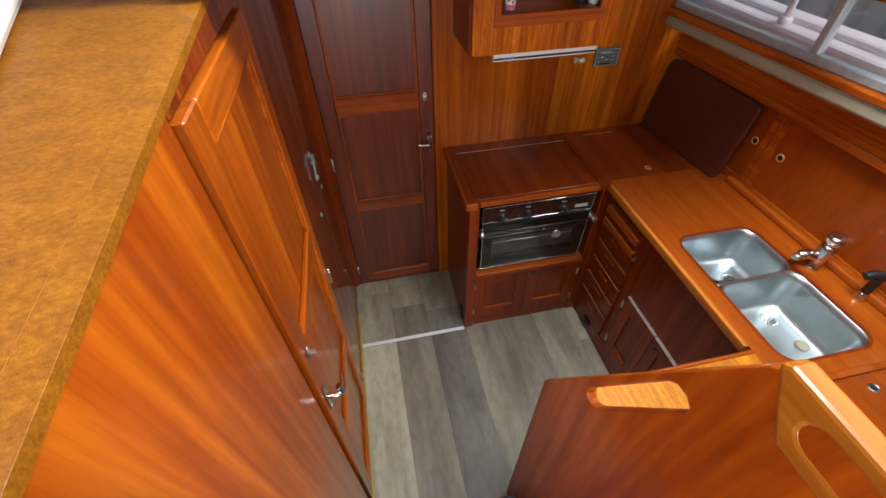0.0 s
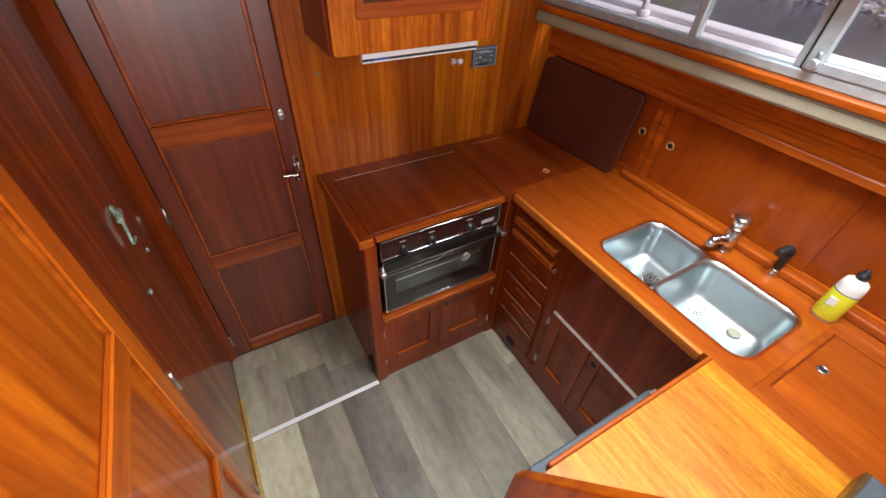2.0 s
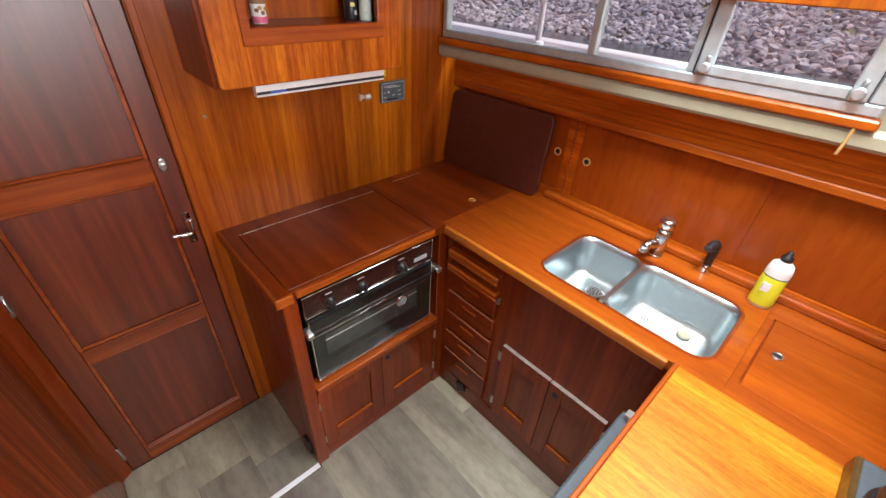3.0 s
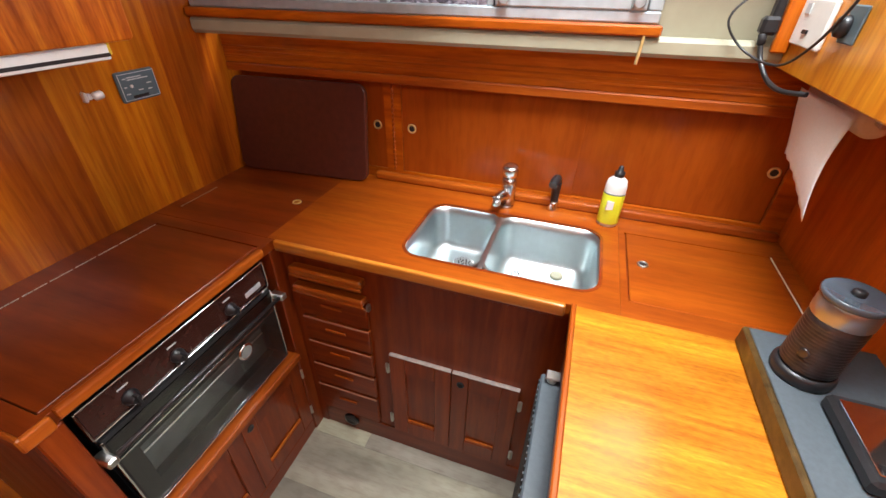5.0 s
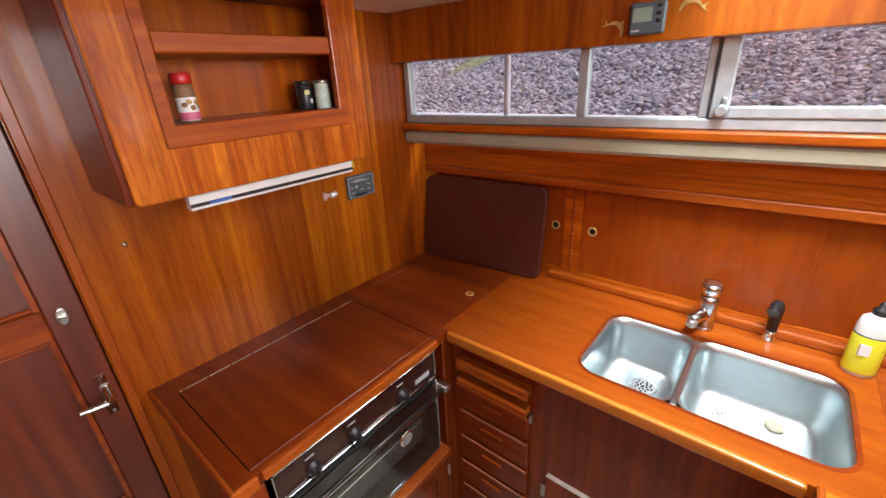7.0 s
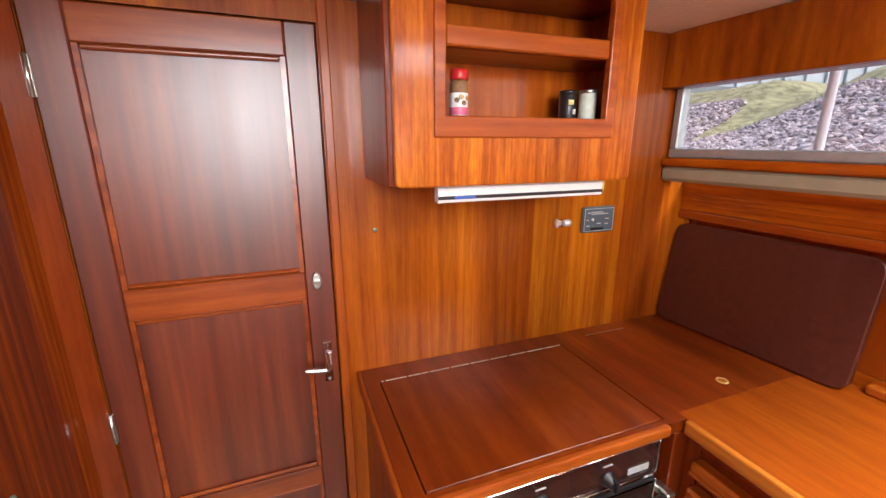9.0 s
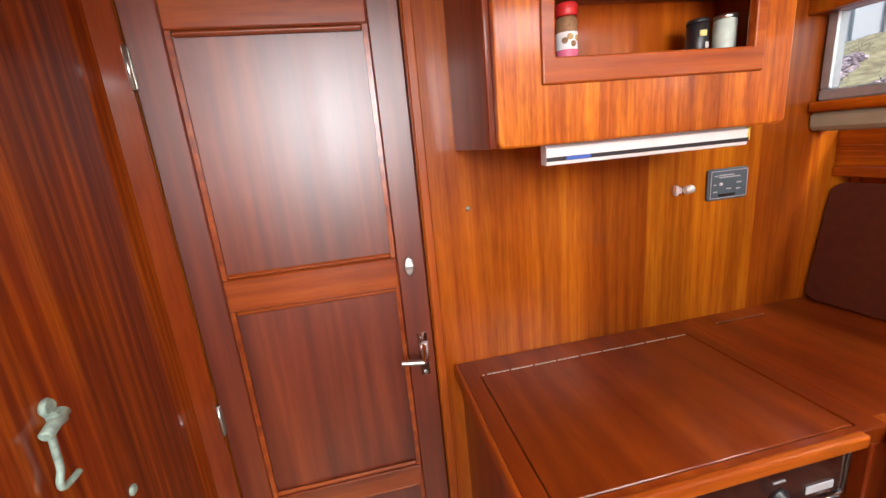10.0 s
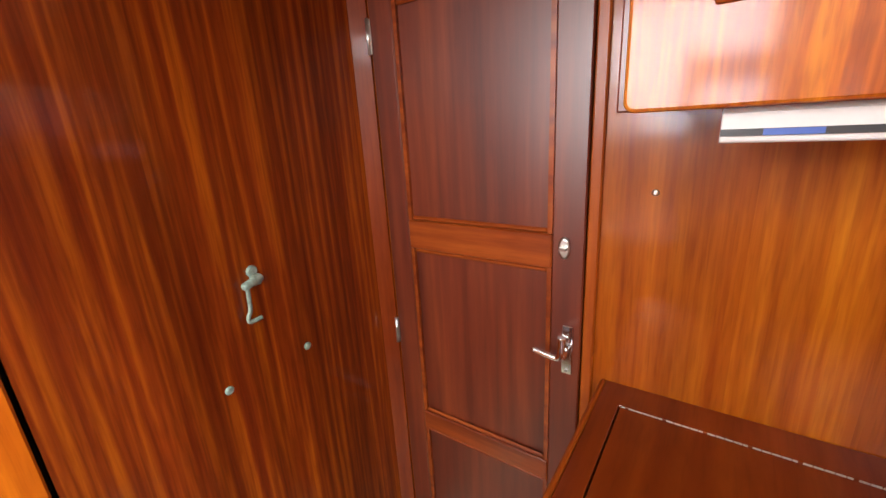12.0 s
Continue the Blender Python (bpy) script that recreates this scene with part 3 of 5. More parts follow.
def panel_door(name, m, width, height, label, hinge_left, grain, rail_mat, middle=(0.575, 0.632), upper=(1.118, 1.190), lever_z=0.948, lock_z=1.166, hinges=(0.12, 0.875, 1.608)):
    """A three-panel cabin door. m maps (across, out of the wall is minus, up) from its lower corner at the hinge-left side."""
    d = thing(name, m @ Vector((width / 2, 0, 0)), label, "door", "", "structure")

    def b(lo, hi, bv=0.003, bm=None):
        return merge(bm, xform(box(lo, hi, bv), m))
    sl, sr = 0.066, 0.064
    inner0, inner1 = sl, width - sr
    part("stile", b((0, -0.004, 0), (inner0, 0.024, height)), grain, d)
    part("stile", b((inner1, -0.004, 0), (width, 0.024, height)), grain, d)
    rails = ((0.0, 0.072), middle, upper, (height - 0.068, height))
    for z0, z1 in rails:
        part("rail", b((inner0 + 0.0005, -0.0045, z0), (inner1 - 0.0005, 0.0235, z1)), rail_mat, d)
    for (a0, a1), (b0, b1) in zip(rails, rails[1:]):
        pan = part("door_panel", b((inner0 + 0.001, 0.008, a1 + 0.0005), (inner1 - 0.001, 0.018, b0 - 0.0005), 0), grain, d)
        e = 0.011
        bmm = b((inner0 + 0.001, -0.001, a1 + 0.0005), (inner0 + e, 0.0075, b0 - 0.0005), 0.004)
        b((inner1 - e, -0.001, a1 + 0.0005), (inner1 - 0.001, 0.0075, b0 - 0.0005), 0.004, bmm)
        b((inner0 + e, -0.0015, a1 + 0.0005), (inner1 - e, 0.0075, a1 + e), 0.004, bmm)
        b((inner0 + e, -0.0015, b0 - e), (inner1 - e, 0.0075, b0 - 0.0005), 0.004, bmm)
        part("moulding", bmm, rail_mat, pan)
    hx = 0.0 if hinge_left else width
    for z in hinges:
        part("hinge", merge(xform(box((hx - 0.006, -0.009, z - 0.036), (hx + 0.006, -0.0045, z + 0.036), 0.001), m),
                            xform(lathe([(0.004, -0.037), (0.004, 0.037)], 10), m @ pose(hx, -0.010, z))), M_NICKEL, d, "small nickel butt hinge")
    kx = width - 0.026 if hinge_left else 0.026
    lever_handle(d, m @ pose(kx, -0.004, lever_z), -1 if hinge_left else 1)
    turn_lock(d, m @ pose(kx - 0.012 * (1 if hinge_left else -1), -0.004, lock_z))
    return d


panel_door("door_1", pose(-0.428, BULK - 0.001, 0.004), 0.496, 1.737, "closed three-panel mahogany cabin door in the bulkhead", True, M_DOOR, M_DOOR_RAIL)
# aft side door lies in the port wall; its width runs forward (+y), out of the wall is +x
door_2m = Matrix(((0, -1, 0, PORT + 0.007), (1, 0, 0, 1.385), (0, 0, 1, 0.012), (0, 0, 0, 1)))
panel_door("door_2", door_2m, 0.503, 1.718, "closed three-panel mahogany side door with chrome lever", False, M_ORA_Z, M_ORA_Y, (0.535, 0.585), (1.085, 1.150), 0.912, 1.116, (0.12, 0.87))
structure("trim_door_casing", box((0.0725, BULK - 0.010, 0.0), (0.094, BULK - 0.0005, 1.792), 0.003), M_EDGE_Z, "mahogany casing strip beside the cabin door", "trim")
structure("trim_door_casing_2", sheet([(-0.4655, BULK - 0.029), (-0.4315, BULK - 0.006), (-0.4315, BULK - 0.0005), (-0.4655, BULK - 0.0005)], [], 0.0, 1.792, "z"), M_RED_Z, "mahogany casing strip beside the cabin door", "trim")

# hook and screws on the port wall
hook = thing("cabin_hook", (PORT, 2.235, 1.09), "tarnished bronze cabin hook on the mahogany wall", "hook")
bmk = lathe([(0.010, 0), (0.012, 0.003), (0.009, 0.008)], 16, None, pose(PORT, 2.240, 1.164, 0, 90, 0))
box((PORT, 2.232, 1.136), (PORT + 0.016, 2.252, 1.158), 0.004, bmk)
rod((PORT + 0.012, 2.212, 1.140), (PORT + 0.010, 2.254, 1.150), 0.008, 12, bmk)
part("bracket", bmk, M_VERDI, hook)
part("arm", tube([(PORT + 0.013, 2.220, 1.140), (PORT + 0.012, 2.219, 1.115), (PORT + 0.011, 2.218, 1.092), (PORT + 0.011, 2.211, 1.078), (PORT + 0.012, 2.214, 1.069), (PORT + 0.016, 2.236, 1.072)], 0.0042, 10), M_VERDI, hook)
for y, z in ((2.334, 0.952), (2.151, 0.949)):
    solid("screw_cap", lathe([(0.0085, 0), (0.009, 0.002), (0.005, 0.005)], 16, None, pose(PORT, y, z, 0, 90, 0)), M_VERDI, "round pale metal screw cap on the mahogany wall", "screw cap", "wall screw caps")
solid("wall_screw", lathe([(0.005, 0), (0.006, 0.002), (0.003, 0.003)], 14, None, pose(0.179, BULK, 1.284, 90, 0, 0)), M_NICKEL, "small brass screw head in the bulkhead", "screw")

# ================= floor strips =================
solid("threshold_strip", box((PORT + 0.002, 2.132, 0.0005), (0.128, 2.153, 0.004), 0.001), plain("pale_alloy_strip", (0.84, 0.85, 0.85), 0.4, 0.2, 0.05, 30, 0.02), "pale aluminium strip across the floor", "floor strip")
solid("door_threshold", box((PORT + 0.001, 1.02, 0.0005), (PORT + 0.016, 2.355, 0.008), 0.002), plain("yellow_worn_edging", (0.55, 0.36, 0.10), 0.35, 0.25, 0.15, 60, 0.03), "narrow brass edging along the wall foot", "floor strip")

# ================= worktop =================
worktop = thing("worktop", (0.9, 1.8, TOP - 0.03), "varnished mahogany and teak galley worktop in a U shape", "worktop")
FR = 2.147
M_GOLD_EDGE = wood("golden_fiddle_edge", (0.36, 0.095, 0.010), (0.45, 0.135, 0.014), (0.55, 0.19, 0.022), "y", bands=0.2)
M_LIDWOOD = wood("mahogany_lid", (0.18, 0.025, 0.003), (0.235, 0.038, 0.004), (0.30, 0.058, 0.006), "y", bands=0.5, across=18.0, along=1.4, coat=0.8, gloss=0.14)
part("stove_top", sheet(rect(0.122, FR, 0.770, BULK - 0.001), [rect(0.160, 2.163, 0.722, 2.536)], TOP - 0.03, TOP, "z", 0.0015), M_LIDWOOD, worktop)
part("lid_bed", box((0.155, 2.158, TOP - 0.035), (0.727, 2.541, TOP - 0.031), 0), M_CAVITY, worktop)
part("stove_lid", box((0.1625, 2.1655, TOP - 0.030), (0.7195, 2.5325, TOP - 0.0004), 0.0015), M_LIDWOOD, worktop, "hinged mahogany cooker lid")
bmp = bmesh.new()
for k in range(46):
    x = 0.165 + k * 0.0121
    box((x, 2.5339, TOP - 0.003), (x + (0.0108 if k % 5 else 0.006), 2.5348, TOP + 0.0006), 0, bmp)
part("piano_hinge", bmp, plain("bright_hinge_metal", (0.62, 0.56, 0.48), 0.4, 0.3, 0.2, 60, 0.02), worktop, "thin bright piano hinge")
part("piano_hinge", box((0.830, 2.5545, TOP + 0.0002), (0.985, 2.557, TOP + 0.0014), 0), M_NICKEL, worktop)
part("seam", box((0.832, 2.173, TOP + 0.0002), (0.8335, 2.335, TOP + 0.0008), 0), M_EDGE_Y, worktop, "pale worn seam of the corner panel")
SINK_A, SINK_B = (0.838, 1.557, 1.146, 1.778), (0.838, 1.248, 1.146, 1.545)
sink_hole = rounded(0.834, 1.246, 1.150, 1.780, 0.055, 6)
part("sink_counter", sheet(rect(0.7705, 1.196, STB + 0.015, 2.170), [sink_hole], TOP - 0.03, TOP, "z"), M_CNT, worktop)
part("sink_edge", sheet(rounded(0.826, 1.238, 1.158, 1.788, 0.062, 6), [rounded(0.835, 1.247, 1.149, 1.779, 0.054, 6)], TOP + 0.0001, TOP + 0.0009, "z"), M_RED_Y, worktop, "dark routed edge round the sink")
part("corner_top", box((0.7705, 2.1706, TOP - 0.03), (STB + 0.015, BULK - 0.001, TOP), 0.0004), M_LIDWOOD, worktop, "mahogany corner panel")
part("peninsula_top", sheet([(0.133, 0.55), (0.770, 0.55), (0.770, 1.294), (0.133, 1.294)], [], TOP - 0.03, TOP + 0.0003, "z", 0.0), M_TEAK, worktop, "golden worn teak peninsula top")
part("corner_top", sheet(rect(0.7705, 0.55, STB + 0.015, 1.1955), [rect(0.832, 0.789, 1.166, 1.1785)], TOP - 0.03, TOP, "z"), M_CNT, worktop)
part("hatch_bed", box((0.82, 0.78, TOP - 0.020), (1.18, 1.19, TOP - 0.006), 0), M_RED_Y, worktop)
part("hatch_lid", box((0.8335, 0.7925, TOP - 0.0055), (1.1645, 1.1735, TOP - 0.0004), 0.0015), M_CNT, worktop, "lift-out teak hatch lid")
part("hatch_seam", box((0.90, 0.7895, TOP - 0.004), (1.165, 0.792, TOP + 0.0004), 0), M_WHITE, worktop, "pale sealant line along the hatch")
# edges
part("edge_moulding", box((0.172, FR - 0.018, TOP - 0.016), (0.705, FR - 0.0005, TOP + 0.008), 0.005, None, 2), M_EDGE_X, worktop, "rounded mahogany front fiddle")
part("edge_moulding", box((0.117, FR - 0.012, TOP - 0.032), (0.166, FR - 0.0005, TOP + 0.002), 0.005, None, 2), M_EDGE_X, worktop)
part("edge_moulding", box((0.112, FR - 0.011, TOP - 0.032), (0.1215, BULK - 0.002, TOP + 0.003), 0.003), M_EDGE_Y, worktop)
part("edge_moulding", box((0.754, 1.318, TOP - 0.030), (0.770, 2.140, TOP + 0.004), 0.005, None, 2), M_GOLD_EDGE, worktop, "rounded teak front fiddle")
part("edge_moulding", box((0.215, 1.2945, TOP - 0.03), (0.775, 1.306, TOP + 0.006), 0.003), M_EDGE_X, worktop)
part("back_batten", box((STB - 0.030, 0.752, TOP + 0.0005), (STB - 0.001, 2.06, TOP + 0.028), 0.007, None, 2), M_EDGE_Y, worktop)

for x, y, nm in ((0.988, 2.222, "worktop_plug"), (1.006, 1.135, "ring_pull")):
    pl = thing(nm, (x, y, TOP), "round brass flush ring set in the worktop", "ring pull", "worktop ring pulls")
    part("rim", ring((x, y, TOP + 0.0005), (0, 0, 1), 0.0125, 0.0028), M_BRASS if nm == "worktop_plug" else M_NICKEL, pl)
    part("core", lathe([(0.010, 0), (0.010, 0.0015)], 18, None, pose(x, y, TOP)), M_TEAK if nm == "worktop_plug" else M_CAVITY, pl)

# ================= sink =================
sink = thing("double_sink", (0.99, 1.51, TOP - 0.19), "double-bowl brushed stainless steel sink set in the worktop", "sink")


def bowl(x0, y0, x1, y1, depth):
    """A pressed bowl with round corners and a curved foot."""
    bm, rings = bmesh.new(), []
    for inset, z, r in ((-0.008, -0.004, 0.055), (0.0, -0.006, 0.052), (0.003, -0.03, 0.05), (0.008, -depth * 0.78, 0.048), (0.012, -depth * 0.90, 0.046), (0.020, -depth * 0.965, 0.043), (0.034, -depth * 0.997, 0.036), (0.060, -depth, 0.025)):
        rings.append([bm.verts.new((u, v, TOP + z)) for u, v in rounded(x0 + inset, y0 + inset, x1 - inset, y1 - inset, r, 6)])
    for a, b in zip(rings, rings[1:]):
        for i in range(len(a)):
            bm.faces.new((a[i], a[(i + 1) % len(a)], b[(i + 1) % len(b)], b[i])).smooth = True
    bm.faces.new(rings[-1]).smooth = True
    bmesh.ops.recalc_face_normals(bm, faces=list(bm.faces))
    for f in bm.faces:
        f.normal_flip()
    return bm


for rectangle, depth in ((SINK_A, 0.158), (SINK_B, 0.160)):
    part("bowl", bowl(*rectangle, depth), M_STEEL, sink)
part("divider", box((0.842, 1.5425, TOP - 0.022), (1.142, 1.5595, TOP - 0.0065), 0.004, None, 2), M_STEEL, sink)
for cx, cy, dz, r in ((1.055, 1.650, 0.158, 0.036), (1.066, 1.464, 0.160, 0.027), (1.094, 1.348, 0.160, 0.021)):
    dr = part("drain" if r > 0.025 else "plug", lathe([(r, 0), (r, 0.002), (r * 0.8, 0.001)] if r > 0.025 else [(r, 0), (r, 0.006), (r * 0.8, 0.009)], 24, None, pose(cx, cy, TOP - dz)), M_CHROME if r > 0.025 else M_CREAM, sink)
    bmh = bmesh.new()
    for k in range(19):
        a, q = k * 2.4, r * 0.72 * math.sqrt(k / 19)
        lathe([(r * 0.075, 0), (r * 0.075, 0.0006)], 8, bmh, pose(cx + q * math.cos(a), cy + q * math.sin(a), TOP - dz + 0.0016))
    if r > 0.025:
        part("drain_holes", bmh, M_CAVITY, dr)
    else:
        bmh.free()

M_TAP = plain("worn_chrome", (0.66, 0.65, 0.64), 0.22, 1.0, 0.08, 40, 0.01)
faucet = thing("mixer_tap", (1.212, 1.551, TOP), "chrome single-lever mixer tap behind the sink", "tap")
part("base_ring", lathe([(0.024, 0), (0.025, 0.004), (0.020, 0.012)], 24, None, pose(1.212, 1.551, TOP)), M_TAP, faucet)
part("body", lathe([(0.024, 0), (0.0235, 0.050), (0.025, 0.062), (0.025, 0.085), (0.021, 0.095)], 24, None, pose(1.212, 1.551, TOP + 0.010)), M_TAP, faucet)
part("spout", tube([(1.206, 1.554, TOP + 0.040), (1.185, 1.562, TOP + 0.050), (1.166, 1.569, TOP + 0.052), (1.150, 1.576, TOP + 0.046)], (0.0185, 0.0165), 18), M_TAP, faucet)
part("lever", lathe([(0.0215, 0), (0.0215, 0.004), (0.0255, 0.008), (0.0265, 0.030), (0.023, 0.038), (0.012, 0.040)], 26, None, pose(1.214, 1.551, TOP + 0.106, 0, -8, 0)), M_TAP, faucet, "fat chrome lever cap")
part("aerator", rod((1.151, 1.5755, TOP + 0.048), (1.148, 1.577, TOP + 0.026), 0.0135), M_NICKEL, faucet)

spray = thing("hand_spray", (1.245, 1.402, TOP), "black hand spray in a chrome holder", "hand spray")
part("holder", lathe([(0.021, 0), (0.021, 0.004), (0.013, 0.02), (0.013, 0.03)], 20, None, pose(1.245, 1.402, TOP)), M_CHROME, spray)
part("grip", tube([(1.245, 1.402, TOP + 0.025), (1.244, 1.402, TOP + 0.065), (1.240, 1.402, TOP + 0.098)], (0.012, 0.015), 14), M_BLACK, spray)
part("head", tube([(1.252, 1.402, TOP + 0.096), (1.232, 1.404, TOP + 0.113), (1.212, 1.408, TOP + 0.113), (1.192, 1.412, TOP + 0.106)], (0.0145, 0.0135), 14), M_BLACK, spray)

bottle = thing("washing_up_bottle", (1.203, 1.231, TOP), "white washing-up bottle with yellow label and black cap", "bottle")
bx = pose(1.203, 1.231, TOP) @ Matrix.Diagonal((0.82, 1, 0.95, 1))
part("body", lathe([(0.026, 0), (0.030, 0.004), (0.031, 0.09), (0.031, 0.135), (0.027, 0.158), (0.014, 0.170), (0.012, 0.173)], 28, None, bx), M_WHITE, bottle)
part("label", lathe([(0.0314, 0.012), (0.0318, 0.014), (0.0318, 0.112), (0.0314, 0.114)], 28, None, bx), M_YELLOW, bottle, "yellow wrap-round label")
part("label_print", xform(box((-0.006, -0.012, 0), (0.0005, 0.012, 0.028), 0.0), pose(1.203 - 0.0215, 1.236, TOP + 0.062, 0, 0, 12)), M_WHITE, bottle)
part("label_line", lathe([(0.0316, 0.1135), (0.0320, 0.1145), (0.0320, 0.1165), (0.0316, 0.1175)], 28, None, bx), M_DEVICE, bottle)
cap = part("cap", lathe([(0.0145, 0.171), (0.0145, 0.184), (0.008, 0.187), (0.007, 0.200), (0.004, 0.203)], 18, None, pose(1.203, 1.231, TOP) @ Matrix.Diagonal((1, 1, 0.95, 1))), M_BLACK, bottle, "black flip cap")

# ================= oven cabinet =================
CF = 2.165                                   # front face of the cooker cabinet
cook = thing("cooker_cabinet", (0.45, 2.38, 0.0), "mahogany cooker cabinet with two panelled doors below", "cabinet")
part("side_panel", box((0.130, CF + 0.0005, 0.0), (0.150, BULK - 0.001, TOP - 0.0305), 0.002), M_RED_Z, cook)
part("stile", box((0.130, CF - 0.022, 0.0), (0.176, CF, TOP - 0.0305), 0.003), M_RED_Z, cook)
part("stile", box((0.742, CF - 0.018, 0.0), (0.792, CF + 0.03, TOP - 0.0305), 0.003), M_RED_Z, cook)
part("corner_post", box((0.7925, 2.1195, 0.0), (0.7995, 2.1640, TOP - 0.0305), 0.001), M_RED_Z, cook)
part("ledge", box((0.1765, CF - 0.034, 0.425), (0.7415, CF + 0.025, 0.452), 0.005, None, 2), M_EDGE_X, cook)
part("plinth", box((0.1765, CF - 0.012, 0.0), (0.7415, CF + 0.01, 0.062), 0.002), M_RED_X, cook)
# black sheets put the oven recess's shade into colour
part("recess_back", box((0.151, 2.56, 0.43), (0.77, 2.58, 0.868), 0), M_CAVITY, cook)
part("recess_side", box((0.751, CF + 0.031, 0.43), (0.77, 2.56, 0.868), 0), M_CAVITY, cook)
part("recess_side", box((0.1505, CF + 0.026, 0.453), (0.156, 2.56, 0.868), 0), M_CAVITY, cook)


def cupboard_door(parent, m, w, h, knob_u=None, strip=None):
    """A small framed door; m maps (across, outward is minus, up) from its lower corner."""
    def b(lo, hi, bv=0.002, bm=None):
        return merge(bm, xform(box(lo, hi, bv), m))
    s = 0.055
    bmf = b((0, -0.014, 0), (s, 0, h))
    b((w - s, -0.014, 0), (w, 0, h), 0.002, bmf)
    b((s, -0.014, 0), (w - s, 0, 0.07), 0.002, bmf)
    b((s, -0.014, h - 0.07), (w - s, 0, h), 0.002, bmf)
    d = part("cabinet_door", bmf, M_RED_Z, parent)
    part("inset_panel", b((s - 0.002, -0.005, 0.068), (w - s + 0.002, -0.001, h - 0.068), 0), M_RED_Z, d)
    # bottom bead only, its lighter wood paints the light on the upward edge
    part("bead", b((s + 0.001, -0.013, 0.070), (w - s - 0.001, -0.0052, 0.083), 0.003), M_EDGE_X, d)
    part("top_edge", b((0.001, -0.0155, h - 0.0015), (w - 0.001, -0.0005, h + 0.002), 0.001), strip or M_EDGE_X, d)
    if knob_u is not None:
        k = m @ Vector((knob_u, -0.0142, h - 0.045))
        out = (m.to_3x3() @ Vector((0, -1, 0)))
        ko = part("finger_hole", ring(k, out, 0.010, 0.003), M_BLACK, d, "dark finger-hole ring")
        part("hole", lathe([(0.009, 0), (0.009, 0.001)], 16, None, along(k, k + out)), M_CAVITY, ko)
    return d


def small_hinge(parent, m, u, z):
    part("hinge", merge(xform(box((u - 0.007, -0.017, z - 0.022), (u + 0.007, -0.0145, z + 0.022), 0.0008), m),
                        xform(lathe([(0.0035, -0.023), (0.0035, 0.023)], 10), m @ pose(u, -0.017, z))), M_NICKEL, parent, "small nickel hinge")


mo = pose(0.178, CF, 0.066)
for u, w, kn in ((0.0, 0.280, None), (0.282, 0.280, 0.03)):
    d = cupboard_door(cook, mo @ pose(u, 0, 0), w, 0.352, kn)
for u in (-0.004, 0.566):
    for z in (0.06, 0.27):
        small_hinge(cook, mo, u, z)
solid("skirting_vent", box((0.119, 2.19, 0.025), (0.1295, 2.235, 0.11), 0.003), M_BLACK, "small dark vent at the foot of the cabinet", "vent")

oven = thing("cooker_oven", (0.455, 2.3, 0.453), "black and chrome marine oven with glass door and three knobs", "oven")
OF = 2.158                                   # oven door plane
part("body", box((0.200, OF + 0.028, 0.462), (0.720, 2.545, 0.858), 0.004), M_BLACK, oven)
part("liner_top", box((0.182, OF + 0.03, 0.8585), (0.73, 2.5, 0.866), 0.001), M_BLACK, oven)
cp = part("control_panel", box((0.197, OF + 0.006, 0.765), (0.715, OF + 0.027, 0.846), 0.003), M_BROWNPANEL, oven, "dark brown enamel control panel")
bmt = box((0.195, OF + 0.001, 0.757), (0.717, OF + 0.020, 0.7645), 0.001)
box((0.192, OF + 0.001, 0.765), (0.197, OF + 0.020, 0.848), 0.001, bmt)
box((0.715, OF + 0.001, 0.765), (0.720, OF + 0.020, 0.848), 0.001, bmt)
box((0.197, OF + 0.003, 0.846), (0.715, OF + 0.020, 0.849), 0.001, bmt)
part("chrome_trim", bmt, M_CHROME, oven, "bright chrome trim")
for x in (0.285, 0.405, 0.575):
    bmk = lathe([(0.018, 0), (0.018, 0.006), (0.013, 0.008), (0.012, 0.022), (0.009, 0.025)], 18, None, pose(x, OF + 0.006, 0.790, 90, 0, 0))
    box((x - 0.003, OF - 0.028, 0.778), (x + 0.003, OF - 0.012, 0.806), 0.001, bmk)
    kn = part("knob", bmk, M_BLACK, cp, "black control knob")
    part("knob_mark", box((x - 0.014, OF + 0.004, 0.822), (x + 0.010, OF + 0.0055, 0.825), 0), M_PRINT, cp)
part("name_plate", box((0.632, OF + 0.003, 0.780), (0.692, OF + 0.0055, 0.796), 0.0008), M_PRINT, cp, "pale maker's plate")
bmd = sheet(rect(0.200, 0.474, 0.712, 0.752), [rect(0.248, 0.535, 0.664, 0.660)], OF + 0.001, OF + 0.026, "y", 0.0015)
od = part("oven_door", bmd, M_BLACK, oven, "black oven door")
part("door_glass", box((0.206, OF - 0.003, 0.482), (0.706, OF + 0.0005, 0.742), 0), M_DARKGLASS, od, "dark oven glass")
part("oven_shelf_rail", merge(box((0.252, OF + 0.020, 0.612), (0.660, OF + 0.024, 0.616), 0.001), box((0.252, OF + 0.020, 0.648), (0.660, OF + 0.024, 0.651), 0.001)), M_NICKEL, od, "bright wire shelf rails")
part("oven_interior", box((0.250, OF + 0.0265, 0.536), (0.662, OF + 0.0278, 0.640), 0), plain("grey_oven_interior", (0.15, 0.17, 0.165), 0.45, 0, 0.3, 20, 0.05), od, "grey enamel oven interior")
bme = box((0.197, OF - 0.005, 0.468), (0.715, OF + 0.002, 0.4735), 0.001)
box((0.197, OF - 0.005, 0.4735), (0.2025, OF + 0.002, 0.752), 0.001, bme)
box((0.7095, OF - 0.005, 0.4735), (0.715, OF + 0.002, 0.752), 0.001, bme)
